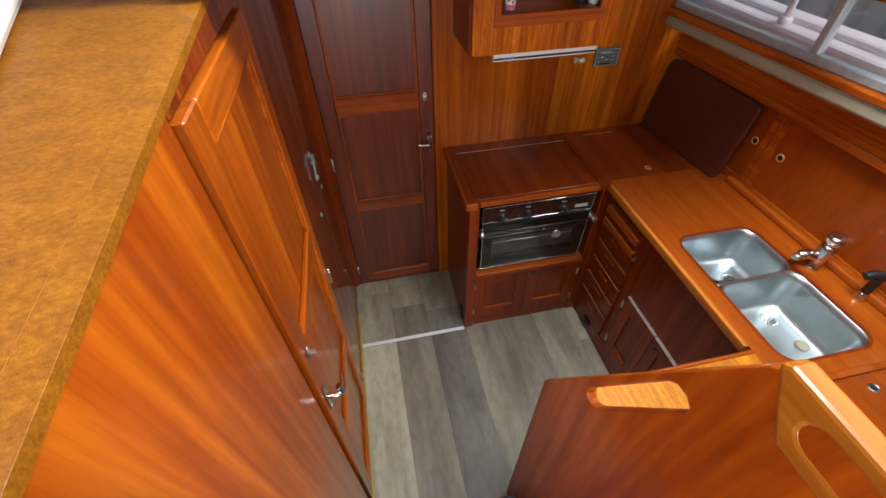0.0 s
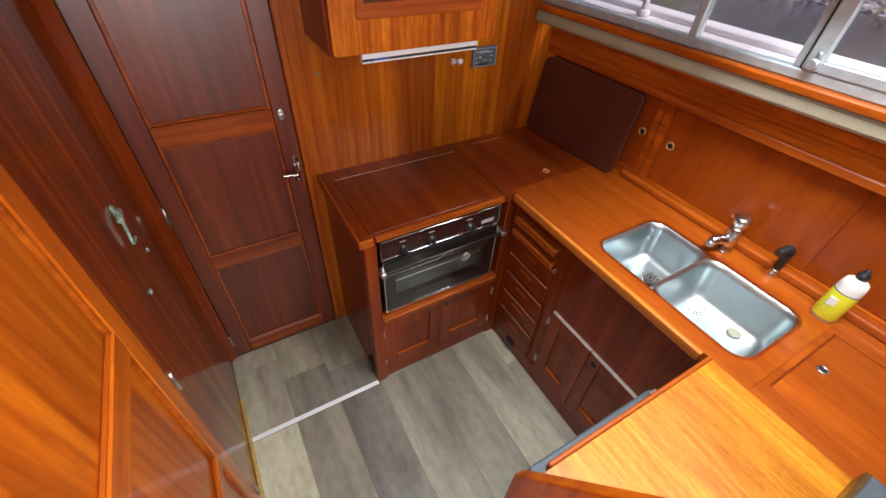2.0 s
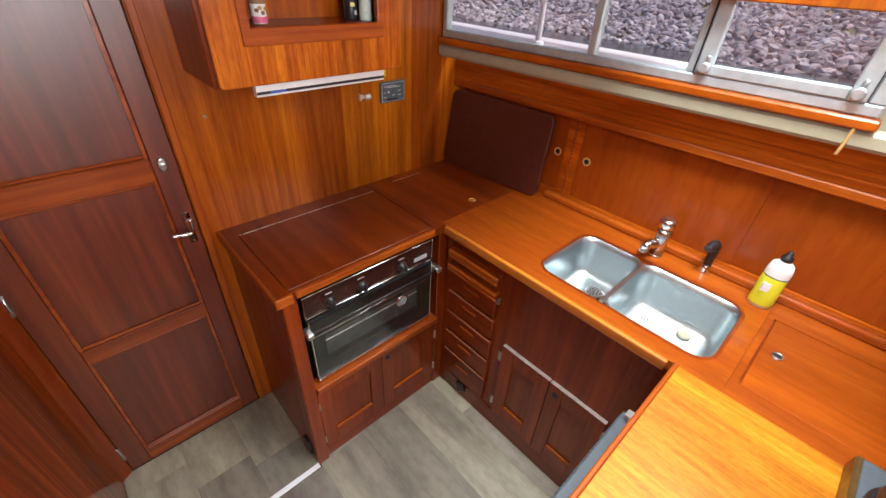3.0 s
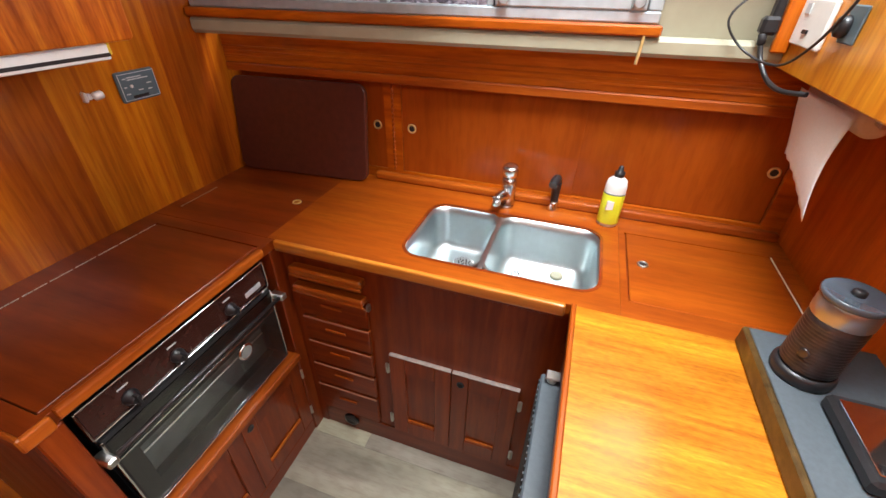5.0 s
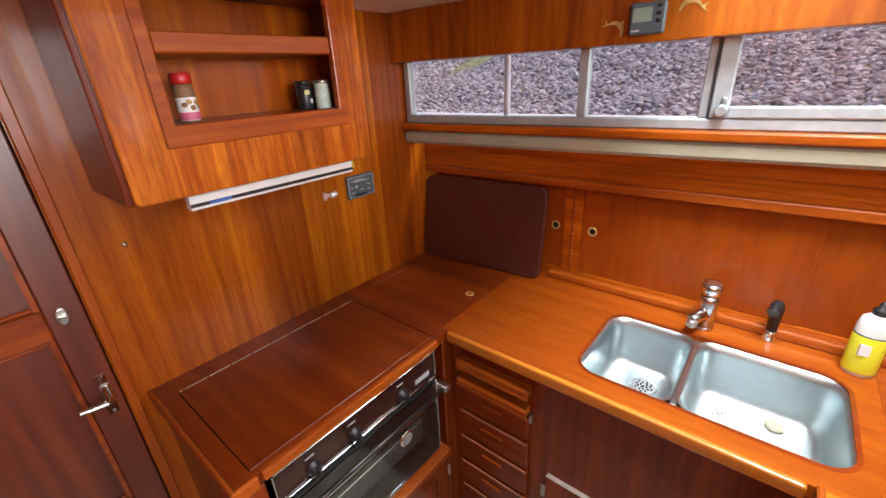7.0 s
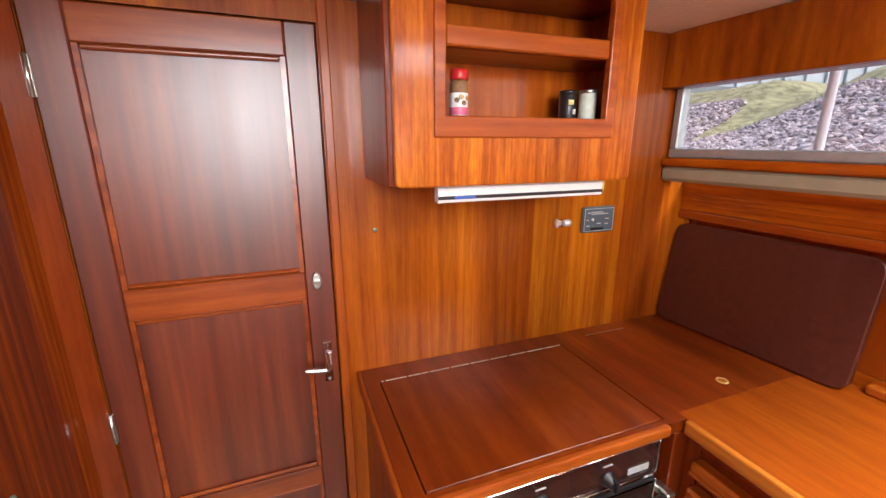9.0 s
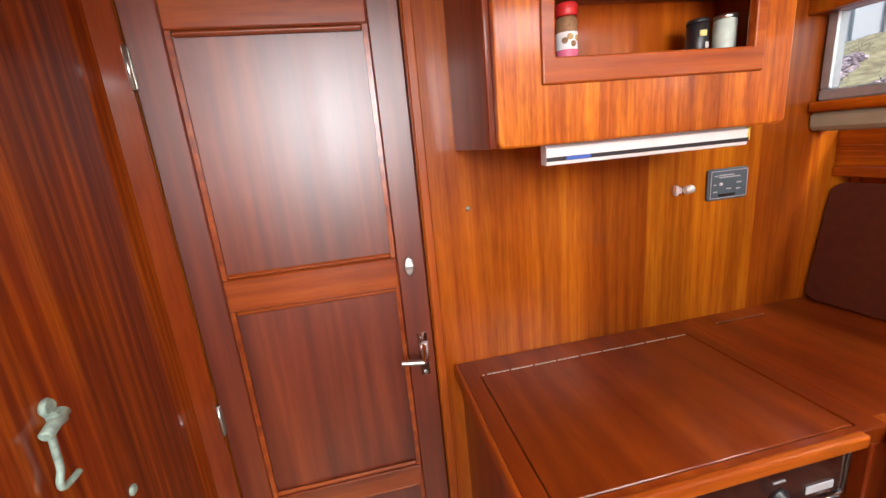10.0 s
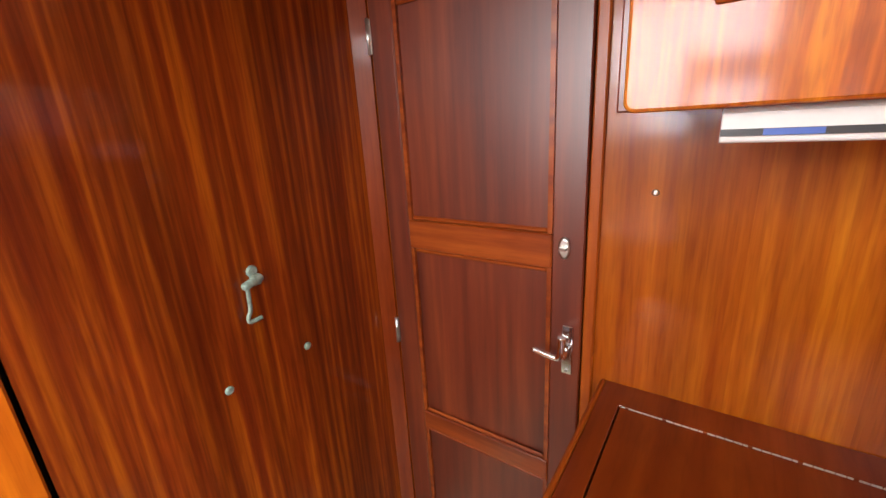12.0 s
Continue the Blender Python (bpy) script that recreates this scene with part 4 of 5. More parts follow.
box((0.206, OF - 0.0045, 0.678), (0.706, OF - 0.0033, 0.681), 0, bme)
part("door_trim", bme, M_CHROME, od, "chrome door trim")
part("handle_bar", rod((0.199, OF - 0.030, 0.727), (0.7135, OF - 0.030, 0.727), 0.0062, 12), plain("smoked_bar", (0.05, 0.045, 0.045), 0.18, 0.6, 0.1, 30, 0.0), od, "dark glossy bar handle")
for x0, x1 in ((0.176, 0.198), (0.714, 0.738)):
    part("handle_bracket", box((x0, OF - 0.040, 0.712), (x1, OF + 0.006, 0.734), 0.004), M_NICKEL, od, "bright metal handle bracket")
bmg = lathe([(0.024, 0), (0.026, 0.003), (0.025, 0.008), (0.020, 0.009)], 24, None, pose(0.565, OF - 0.003, 0.640, 90, 0, 0))
part("thermometer", bmg, M_CHROME, od, "round chrome oven thermometer")
part("thermometer_face", lathe([(0.019, 0), (0.019, 0.0008)], 24, None, pose(0.565, OF - 0.0122, 0.640, 90, 0, 0)), plain("gauge_face", (0.22, 0.24, 0.23), 0.3, 0, 0.1, 60, 0), od)

# ================= sink cabinet with drawers =================
SF = 0.800                                   # front face, facing port
sm = Matrix(((0, 1, 0, SF), (-1, 0, 0, 2.142), (0, 0, 1, 0), (0, 0, 0, 1)))   # across runs aft, outward (-) is port
cab = thing("sink_cabinet", (1.0, 1.72, 0.0), "mahogany sink cabinet with drawers and two doors", "cabinet")


def s(lo, hi, bv=0.002, bm=None):
    return merge(bm, xform(box(lo, hi, bv), sm))


part("front_board", s((0.0, 0.0, 0.0), (0.842, 0.018, TOP - 0.0305), 0.0), M_RED_Z, cab)
part("top_rail", s((0.0, -0.010, 0.835), (0.842, -0.0005, TOP - 0.033), 0.002), M_RED_Y, cab)
for z0, z1 in ((0.775, 0.812), (0.708, 0.742)):
    bmq = s((0.022, -0.036, z0 + 0.010), (0.268, -0.0005, z1), 0.006)
    s((0.022, -0.036, z0), (0.268, -0.026, z0 + 0.012), 0.003, bmq)
    part("pull_out_board", bmq, M_EDGE_Y, cab, "pull-out mahogany board")
# pale tone paints the light caught along the drawer lips
PALE_EDGE = wood("lit_pale_mahogany_edge", (0.36, 0.13, 0.07), (0.46, 0.19, 0.11), (0.56, 0.26, 0.16), "y", bands=0.1)
DRAWERS = ((0.610, 0.700), (0.497, 0.600), (0.382, 0.487), (0.266, 0.372), (0.115, 0.256))
for z0, z1 in DRAWERS:
    dr = part("drawer", s((0.024, -0.016, z0), (0.266, -0.0005, z1), 0.0025), M_RED_Y, cab)
    part("drawer_lip", s((0.024, -0.0195, z1 - 0.007), (0.266, -0.0165, z1 + 0.001), 0.001), PALE_EDGE, dr)
    zc = (z0 + z1) / 2 + 0.012
    part("pull", s((0.105, -0.022, zc - 0.006), (0.180, -0.0165, zc + 0.006), 0.002), M_EDGE_Y, dr, "slim rounded wooden drawer pull")
dm = sm @ pose(0.328, 0, 0.105)
PALE_STRIP = plain("worn_pale_edge", (0.42, 0.34, 0.29), 0.45, 0.1, 0.2, 40, 0.05)
for u, w, kn in ((0.0, 0.214, None), (0.216, 0.214, 0.03)):
    cupboard_door(cab, dm @ pose(u, 0, 0), w, 0.412, kn, PALE_STRIP)
for u in (-0.006, 0.436):
    for z in (0.08, 0.35):
        small_hinge(cab, dm, u, z)
part("catch", s((0.268, -0.020, 0.69), (0.278, -0.004, 0.715), 0.002), M_NICKEL, cab)
part("catch", xform(lathe([(0.006, 0), (0.006, 0.01)], 10), sm @ pose(0.318, -0.002, 0.15, 90, 0, 0)), M_NICKEL, cab)
part("plinth", s((0.0, -0.004, 0.0), (0.842, -0.0005, 0.095), 0.001), M_RED_Y, cab)
bmv = lathe([(0.030, 0), (0.032, 0.004), (0.028, 0.010), (0.020, 0.011)], 20, None, sm @ pose(0.135, -0.004, 0.062, 90, 0, 0))
tube_loop(sm @ pose(0.135, -0.014, 0.062, 90, 0, 0), 0.015, 0.004, bmv)
solid("heater_outlet", bmv, M_BLACK, "round black warm-air outlet in the plinth", "vent")

# peninsula base and heater
pen = thing("peninsula_cabinet", (0.5, 0.95, 0.0), "mahogany base of the peninsula worktop", "cabinet")
part("front_board", box((0.1315, 1.268, 0.0), (0.7995, 1.290, TOP - 0.0305), 0.002), M_RED_Z, pen)
heater = thing("cabin_heater", (0.45, 1.32, 0.12), "slate grey ribbed cabin heater below the worktop", "heater")
part("casing", box((0.225, 1.2915, 0.12), (0.660, 1.342, 0.772), 0.004), M_GREY, heater)
for k in range(30):
    x = 0.233 + k * 0.0142
    part("fin", box((x, 1.3423, 0.15), (x + 0.006, 1.3455, 0.758), 0.001), M_GREY, heater)
part("latch", merge(rod((0.640, 1.318, 0.772), (0.640, 1.318, 0.788), 0.011, 14), box((0.630, 1.300, 0.786), (0.656, 1.332, 0.793), 0.002)), M_NICKEL, heater, "bright metal end latch")

# ================= splashback with sliding doors =================
back = thing("sliding_door_locker", (STB, 1.6, TOP), "mahogany splashback locker with sliding panels", "locker")
part("frame", sheet(rect(0.746, TOP + 0.0005, 2.60, 1.292), [rect(0.80, 0.936, 1.958, 1.250), rect(2.022, 0.936, 2.58, 1.250)], STB - 0.002, STB + 0.012, "x"), M_ORA_Y, back)
orange_y = wood("sliding_panel_veneer", (0.285, 0.050, 0.003), (0.315, 0.058, 0.004), (0.345, 0.069, 0.005), "z", bands=0.2, across=20, along=1.5, pore=0.15, gloss=0.09)
pn1 = part("sliding_panel", box((STB + 0.003, 1.352, 0.937), (STB + 0.009, 1.957, 1.249), 0.001), orange_y, back)
pn2 = part("sliding_panel", box((STB + 0.0125, 0.801, 0.937), (STB + 0.017, 1.375, 1.249), 0.001), orange_y, back)
pn3 = part("sliding_panel", box((STB + 0.004, 2.023, 0.937), (STB + 0.010, 2.579, 1.249), 0.001), orange_y, back)
for (y, off, pn) in ((1.922, 0.003, pn1), (0.826, 0.0125, pn2), (2.054, 0.004, pn3)):
    gr = part("finger_grommet", ring((STB + off - 0.0005, y, 1.096), (-1, 0, 0), 0.0135, 0.0035), M_BRASS, pn, "brass finger ring")
    part("hole", lathe([(0.012, 0), (0.012, 0.0012)], 18, None, pose(STB + off, y, 1.096, 0, -90, 0)), M_CAVITY, gr)
bmr = bmesh.new()
for k in range(19):
    z = 0.945 + k * 0.016
    lathe([(0.0035, -0.0085), (0.0055, 0), (0.0035, 0.0085)], 8, bmr, pose(STB - 0.0005, 1.990, z, 25, 0, 0))
part("carved_bead", bmr, M_EDGE_Z, back, "carved rope-pattern bead")
tl = Matrix.Translation((STB - 0.002, 0.746, 0)) @ pose(0, 0, 0, 0, 0, 1.6)
part("top_batten", xform(box((-0.012, 0.0, 1.250), (0.0, 1.86, 1.278), 0.004), tl), M_EDGE_Y, back)
part("upper_board", xform(box((-0.006, 0.0, 1.2785), (0.004, 1.86, 1.377), 0.002), tl), M_ORA_Y, back)
for z in (1.297, 1.312, 1.327):
    part("reed", xform(box((-0.0085, 0.0, z), (-0.0062, 1.86, z + 0.006), 0.001), tl), M_ORA_Y, back)

board = solid("cutting_board", xform(sheet(rounded(-0.262, 0.0, 0.262, 0.335, 0.034, 6), [], -0.011, 0.011, "y", 0.004),
                                     pose(1.196, 2.334, TOP + 0.003) @ pose(0, 0, 0, 0, 0, 90 + 4.5) @ pose(0, 0, 0, 9, 0, 0)),
              plain("dark_brown_board", (0.080, 0.019, 0.012), 0.38, 0, 0.16, 45, 0.03, 0.4), "dark brown cutting board leaning on the splashback", "cutting board")

# ================= aft corner: wall, locker, raised tray =================
structure("wall_aft_galley", box((0.135, 0.715, TOP - 0.4), (1.34, 0.745, 1.40), 0), wood("aft_wall_veneer", (0.40, 0.074, 0.004), (0.46, 0.092, 0.005), (0.53, 0.120, 0.007), "z", bands=0.3, pore=0.25), "mahogany aft wall of the galley corner", "wall")
aloc = thing("aft_wall_locker", (1.0, 0.85, 1.37), "varnished orange sapele locker above the worktop corner", "locker")
part("front_board", box((0.60, 0.930, 1.370), (1.262, 0.950, 1.598), 0.003), M_GOLD_Z, aloc)
part("bottom_board", box((0.60, 0.746, 1.372), (1.262, 0.9295, 1.388), 0.002), M_RED_X, aloc)
part("end_board", box((0.585, 0.746, 1.370), (0.5995, 0.950, 1.598), 0.002), M_RED_Z, aloc)
outlet = thing("wall_socket_plate", (1.145, 0.95, 1.42), "white double socket plate on the locker front", "socket")
part("plate", box((1.055, 0.9505, 1.428), (1.205, 0.960, 1.516), 0.003), M_WHITE, outlet)
part("shaver_socket", box((1.155, 0.9602, 1.488), (1.178, 0.962, 1.506), 0.001), M_PRINT, outlet)
part("switch", box((1.125, 0.9602, 1.452), (1.148, 0.964, 1.460), 0.001), M_BLACK, outlet)
dcs = thing("dc_socket", (0.985, 0.95, 1.46), "black twelve-volt socket with round cap", "socket")
part("plate", box((0.945, 0.9505, 1.452), (1.005, 0.955, 1.512), 0.002), M_DEVICE, dcs)
part("cap", lathe([(0.018, 0), (0.019, 0.003), (0.017, 0.013), (0.011, 0.016)], 22, None, pose(0.990, 0.955, 1.478, -90, 0, 0)), M_BLACK, dcs)
blk = thing("socket_block", (1.225, 0.99, 1.42), "wooden mounting block with black plugs on the lining", "socket")
part("wooden_block", box((1.212, 0.9515, 1.405), (1.230, 0.984, 1.545), 0.003), M_ORA_Z, blk)
part("adapter", box((1.222, 0.985, 1.470), (1.250, 1.004, 1.550), 0.004), M_BLACK, blk)
part("plug", merge(box((1.206, 0.985, 1.440), (1.238, 1.022, 1.478), 0.007), rod((1.216, 1.012, 1.444), (1.214, 1.008, 1.42), 0.009)), M_BLACK, blk, "black plug")
cable = thing("power_cables", (1.1, 0.98, 1.37), "black power cables looping from the plugs", "cable")
part("thick_cable", tube([(1.214, 1.008, 1.42), (1.20, 1.0, 1.39), (1.16, 0.985, 1.356), (1.10, 0.97, 1.345), (1.05, 0.94, 1.35)], 0.0055, 10), M_BLACK, cable)
part("thin_cable", tube([(1.235, 1.005, 1.515), (1.225, 1.06, 1.512), (1.215, 1.09, 1.465), (1.20, 1.045, 1.41), (1.13, 0.99, 1.39), (1.05, 0.975, 1.43), (0.97, 0.972, 1.50), (0.90, 0.975, 1.585)], 0.0028, 8), M_BLACK, cable)

towel = thing("paper_towel_roll", (0.97, 0.86, 1.33), "white paper towel roll with a loose torn sheet", "paper towel")
part("roll", rod((0.945, 0.852, 1.332), (1.198, 0.852, 1.332), 0.034, 26), M_PAPER, towel)
part("holder", merge(rod((0.93, 0.852, 1.332), (1.212, 0.852, 1.332), 0.008, 12), merge(box((0.925, 0.845, 1.324), (0.933, 0.859, 1.372), 0.002), box((1.208, 0.845, 1.324), (1.216, 0.859, 1.372), 0.002))), M_NICKEL, towel)


def towel_sheet():
    """The loose sheet: curls off the roll and ends in a torn slanting edge."""
    bm, nu, nv = bmesh.new(), 18, 16
    grid = []
    for i in range(nu + 1):
        u = i / nu
        x = 0.947 + 0.248 * u
        length = 0.145 + 0.055 * (1 - u) ** 1.5 + 0.003 * math.sin(i * 2.1)
        row = []
        for j in range(nv + 1):
            q = j / nv * length
            y = 0.852 + 0.0355 + 0.012 * math.sin(q * 16 + u * 2) + 0.10 * q * (1 - 0.5 * u)
            row.append(bm.verts.new((x - 0.26 * q, y, 1.340 - q)))
        grid.append(row)
    for i in range(nu):
        for j in range(nv):
            bm.faces.new((grid[i][j], grid[i + 1][j], grid[i + 1][j + 1], grid[i][j + 1])).smooth = True
    ext = bmesh.ops.extrude_face_region(bm, geom=list(bm.faces))
    bmesh.ops.translate(bm, vec=(0, -0.0006, 0), verts=[g for g in ext["geom"] if isinstance(g, bmesh.types.BMVert)])
    bmesh.ops.recalc_face_normals(bm, faces=list(bm.faces))
    return bm


part("loose_sheet", towel_sheet(), M_PAPER, towel)

tray = thing("raised_tray", (0.45, 0.76, TOP), "raised wooden platform with slate grey mat", "tray")
# dark olive wood colour includes the shade on the platform's side
part("platform", box((0.150, 0.56, TOP + 0.0008), (0.772, 0.967, TOP + 0.046), 0.004), wood("shaded_olive_platform", (0.06, 0.035, 0.012), (0.09, 0.052, 0.018), (0.13, 0.075, 0.026), "y", bands=0.3), tray)
part("mat", box((0.160, 0.57, TOP + 0.0462), (0.764, 0.958, TOP + 0.050), 0.0015), M_GREY, tray, "slate grey rubber mat")
MAT = TOP + 0.0502
fro = thing("milk_frother", (0.662, 0.902, MAT), "black ribbed milk frother with satin chrome rim and smoky lid", "milk frother")
fm = pose(0.662, 0.902, MAT) @ Matrix.Diagonal((0.94, 0.94, 1.1, 1))
part("foot", lathe([(0.050, 0), (0.052, 0.004), (0.052, 0.016), (0.046, 0.022)], 36, None, fm), M_BLACK, fro)
prof = [(0.043, 0.021)]
for k in range(15):
    z = 0.026 + k * 0.0062
    prof += [(0.0445, z), (0.0458, z + 0.0018), (0.0458, z + 0.0038), (0.0445, z + 0.0056)]
prof.append((0.0445, 0.124))
part("sleeve", lathe(prof, 40, None, fm), M_RIBBED, fro)
part("rim", lathe([(0.0450, 0.1242), (0.0462, 0.126), (0.0462, 0.152), (0.0440, 0.157)], 36, None, fm), plain("satin_frother_rim", (0.46, 0.47, 0.49), 0.30, 0.9, 0.05, 30, 0.01), fro, "satin chrome rim")
lid = part("lid", lathe([(0.047, 0.1572), (0.049, 0.160), (0.049, 0.167), (0.047, 0.1685), (0.044, 0.1675), (0.012, 0.1675)], 36, None, fm), M_LID, fro, "smoky plastic lid")
part("lid_knob", lathe([(0.010, 0.167), (0.010, 0.174), (0.006, 0.176)], 18, None, fm), M_BLACK, lid)
part("button", lathe([(0.009, 0), (0.010, 0.002), (0.006, 0.003)], 18, None, fm @ pose(-0.030, 0.034, 0.062) @ pose(0, 0, 0, -90, 0, 42)), M_RIBBED, fro)
mach = thing("coffee_machine", (0.50, 0.76, MAT), "black capsule coffee machine on the grey mat", "coffee machine")
part("body", xform(sheet(rounded(-0.06, 0.0, 0.06, 0.22, 0.03, 5), [], -0.10, 0.06, "x", 0.006), pose(0.52, 0.74, MAT)), M_BLACK, mach)
part("drip_tray", box((0.44, 0.80, MAT), (0.60, 0.895, MAT + 0.028), 0.006), M_BLACK, mach)
part("grille", box((0.455, 0.815, MAT + 0.0282), (0.585, 0.885, MAT + 0.031), 0.001), M_CHROME, mach)
part("spout", rod((0.52, 0.815, MAT + 0.13), (0.52, 0.825, MAT + 0.095), 0.014), M_CHROME, mach)

# ================= bulkhead locker with shelf =================
LY = 2.345
lk = thing("wall_locker", (0.445, 2.47, 1.413), "varnished sapele wall locker with open shelf", "locker")
part("front_frame", sheet(rounded(0.170, 1.413, 0.722, 1.7985, 0.012, 4), [rect(0.262, 1.522, 0.640, 1.778)], LY, LY + 0.018, "y", 0.004), M_APRON, lk)
bmf = sheet(rect(0.245, 1.505, 0.657, 1.790), [rect(0.268, 1.545, 0.634, 1.775)], LY - 0.006, LY + 0.012, "y", 0.003)
part("opening_frame", bmf, M_EDGE_X, lk)
part("side_board", box((0.160, LY + 0.0185, 1.414), (0.176, BULK - 0.001, 1.798), 0.002), M_RED_Z, lk)
part("side_board", box((0.712, LY + 0.0185, 1.414), (0.728, BULK - 0.001, 1.798), 0.002), M_RED_Z, lk)
part("bottom_board", box((0.1765, LY + 0.0185, 1.414), (0.7115, BULK - 0.001, 1.428), 0.002), M_RED_X, lk)
part("top_board", box((0.1765, LY + 0.0185, 1.783), (0.7115, BULK - 0.001, 1.798), 0.002), M_RED_X, lk)
part("lower_shelf", box((0.1765, LY + 0.0185, 1.528), (0.7115, 2.5045, 1.544), 0.002), M_RED_X, lk)
part("upper_shelf", box((0.1765, LY + 0.0185, 1.664), (0.7115, 2.5045, 1.676), 0.002), M_RED_X, lk)
part("shelf_lip", box((0.2685, LY - 0.001, 1.664), (0.6335, LY + 0.013, 1.700), 0.003), M_EDGE_X, lk)
part("back_board", box((0.1765, 2.505, 1.43), (0.7115, 2.515, 1.782), 0.0), M_ORA_Z, lk)

light = thing("strip_light", (0.475, 2.42, 1.372), "white strip light with dark stripe under the locker", "strip light")
part("housing", sheet([(2.371, 1.379), (2.374, 1.3775), (2.392, 1.379), (2.392, 1.4125), (2.376, 1.4125), (2.370, 1.407)], [], 0.262, 0.672, "x", 0.0015), M_WHITE, light)
part("stripe", box((0.2625, 2.3685, 1.3845), (0.6715, 2.3755, 1.3915), 0.0), M_BLACK, light)
part("label", box((0.298, 2.3675, 1.385), (0.344, 2.3745, 1.391), 0.0), M_BLUE, light)
part("end_cap", box((0.6725, 2.372, 1.386), (0.680, 2.391, 1.411), 0.002), plain("yellow_end_cap", (0.7, 0.5, 0.05), 0.4, 0, 0.05, 20, 0), light, "yellowish end cap")

jar = thing("spice_jar", (0.318, 2.42, 1.5445), "spice jar with red lid and floral pink label", "jar")
jm = pose(0.318, 2.40, 1.5445) @ Matrix.Diagonal((1, 1, 0.9, 1))
part("glass_body", lathe([(0.017, 0), (0.018, 0.003), (0.018, 0.070), (0.014, 0.078)], 22, None, jm), M_SPICE, jar)
part("label", lathe([(0.0182, 0.004), (0.0184, 0.005), (0.0184, 0.050), (0.0182, 0.051)], 22, None, jm), M_PAPER, jar)
part("label_band", lathe([(0.0186, 0.005), (0.0188, 0.006), (0.0188, 0.020), (0.0186, 0.021)], 22, None, jm), M_PINK, jar)
for a, z, col in ((-35, 0.036, 0), (-8, 0.042, 1), (10, 0.030, 0), (34, 0.040, 1), (58, 0.032, 0)):
    part("printed_flower", lathe([(0.0055, 0), (0.0045, 0.0009)], 9, None, jm @ pose(0, 0, 0, 0, 0, a) @ pose(0, -0.0183, z, 90, 0, 0)), M_GOLD if col else M_SPICE, jar)
part("lid", lathe([(0.0175, 0.078), (0.0185, 0.080), (0.0185, 0.097), (0.0165, 0.100)], 22, None, jm), M_REDCAP, jar, "red screw lid")
for x, y, mat, lab in ((0.600, 2.428, M_BLACK, "small dark spice tin with printed label"), (0.636, 2.404, M_MINT, "small pale green spice tin")):
    tin = thing("spice_tin", (x, y, 1.5445), lab, "tin", "spice tins on the shelf")
    tm = pose(x, y, 1.5445) @ Matrix.Diagonal((0.95, 0.95, 0.88, 1))
    part("body", lathe([(0.019, 0), (0.020, 0.002), (0.020, 0.064), (0.0185, 0.066)], 24, None, tm), mat, tin)
    part("lid", lathe([(0.0195, 0.0662), (0.0205, 0.0672), (0.0205, 0.073), (0.019, 0.0745)], 24, None, tm), M_NICKEL if mat is M_MINT else M_BLACK, tin)
    if mat is M_BLACK:
        for k, (dz, w) in enumerate(((0.045, 0.014), (0.022, 0.010))):
            part("print", xform(box((-w / 2, -0.0212, dz - 0.006), (w / 2, -0.0175, dz + 0.006), 0.001), tm @ pose(0, 0, 0, 0, 0, -12 + 30 * k)), plain("label_print_%s" % "ab"[k], (0.6, 0.55, 0.2) if k == 0 else (0.6, 0.6, 0.58), 0.5, 0, 0.1, 40, 0), tin)

# fittings on the bulkhead
M_CATCH = plain("satin_bright_metal", (0.86, 0.86, 0.85), 0.42, 0.55, 0.05, 30, 0.02)
kb = thing("door_catch", (0.744, 2.58, 1.25), "small chrome catch on the bulkhead", "catch")
part("base", merge(box((0.714, BULK - 0.018, 1.252), (0.722, BULK - 0.0005, 1.278), 0.003), box((0.727, BULK - 0.010, 1.256), (0.737, BULK - 0.0005, 1.272), 0.002)), M_CATCH, kb)
part("knob", rod((0.733, BULK - 0.020, 1.265), (0.757, BULK - 0.022, 1.268), 0.0105, 16), M_CATCH, kb)
gp = thing("gas_alarm_panel", (0.87, 2.6, 1.2270), "dark grey control panel with small lamp on the bulkhead", "control panel")
part("face", box((0.812, BULK - 0.012, 1.2270), (0.930, BULK - 0.0005, 1.3070), 0.004), M_DEVICE, gp)
bmr = sheet(rect(0.817, 1.2320, 0.927, 1.3020), [rect(0.8185, 1.2335, 0.9255, 1.3005)], BULK - 0.0135, BULK - 0.0122, "y")
part("border_line", bmr, M_PRINT, gp)
for x0, x1, z in ((0.828, 0.838, 1.2890), (0.841, 0.885, 1.2905), (0.841, 0.905, 1.2850), (0.826, 0.834, 1.2670), (0.895, 0.910, 1.2690), (0.826, 0.838, 1.2490), (0.865, 0.880, 1.2550), (0.895, 0.908, 1.2530)):
    part("print", box((x0, BULK - 0.0130, z - 0.0015), (x1, BULK - 0.0122, z + 0.0015), 0), M_PRINT, gp)
part("lamp", lathe([(0.0045, 0), (0.0045, 0.002), (0.002, 0.004)], 14, None, pose(0.848, BULK - 0.012, 1.2680, 90, 0, 0)), M_WHITE, gp)
part("switch", box((0.842, BULK - 0.017, 1.2360), (0.890, BULK - 0.0122, 1.2440), 0.0015), M_BLACK, gp)

# instrument and stickers on the pelmet
PX = -0.0755


def pb(lo, hi, bv=0.002, bm=None):
    return wbox(lo, hi, bv, bm)


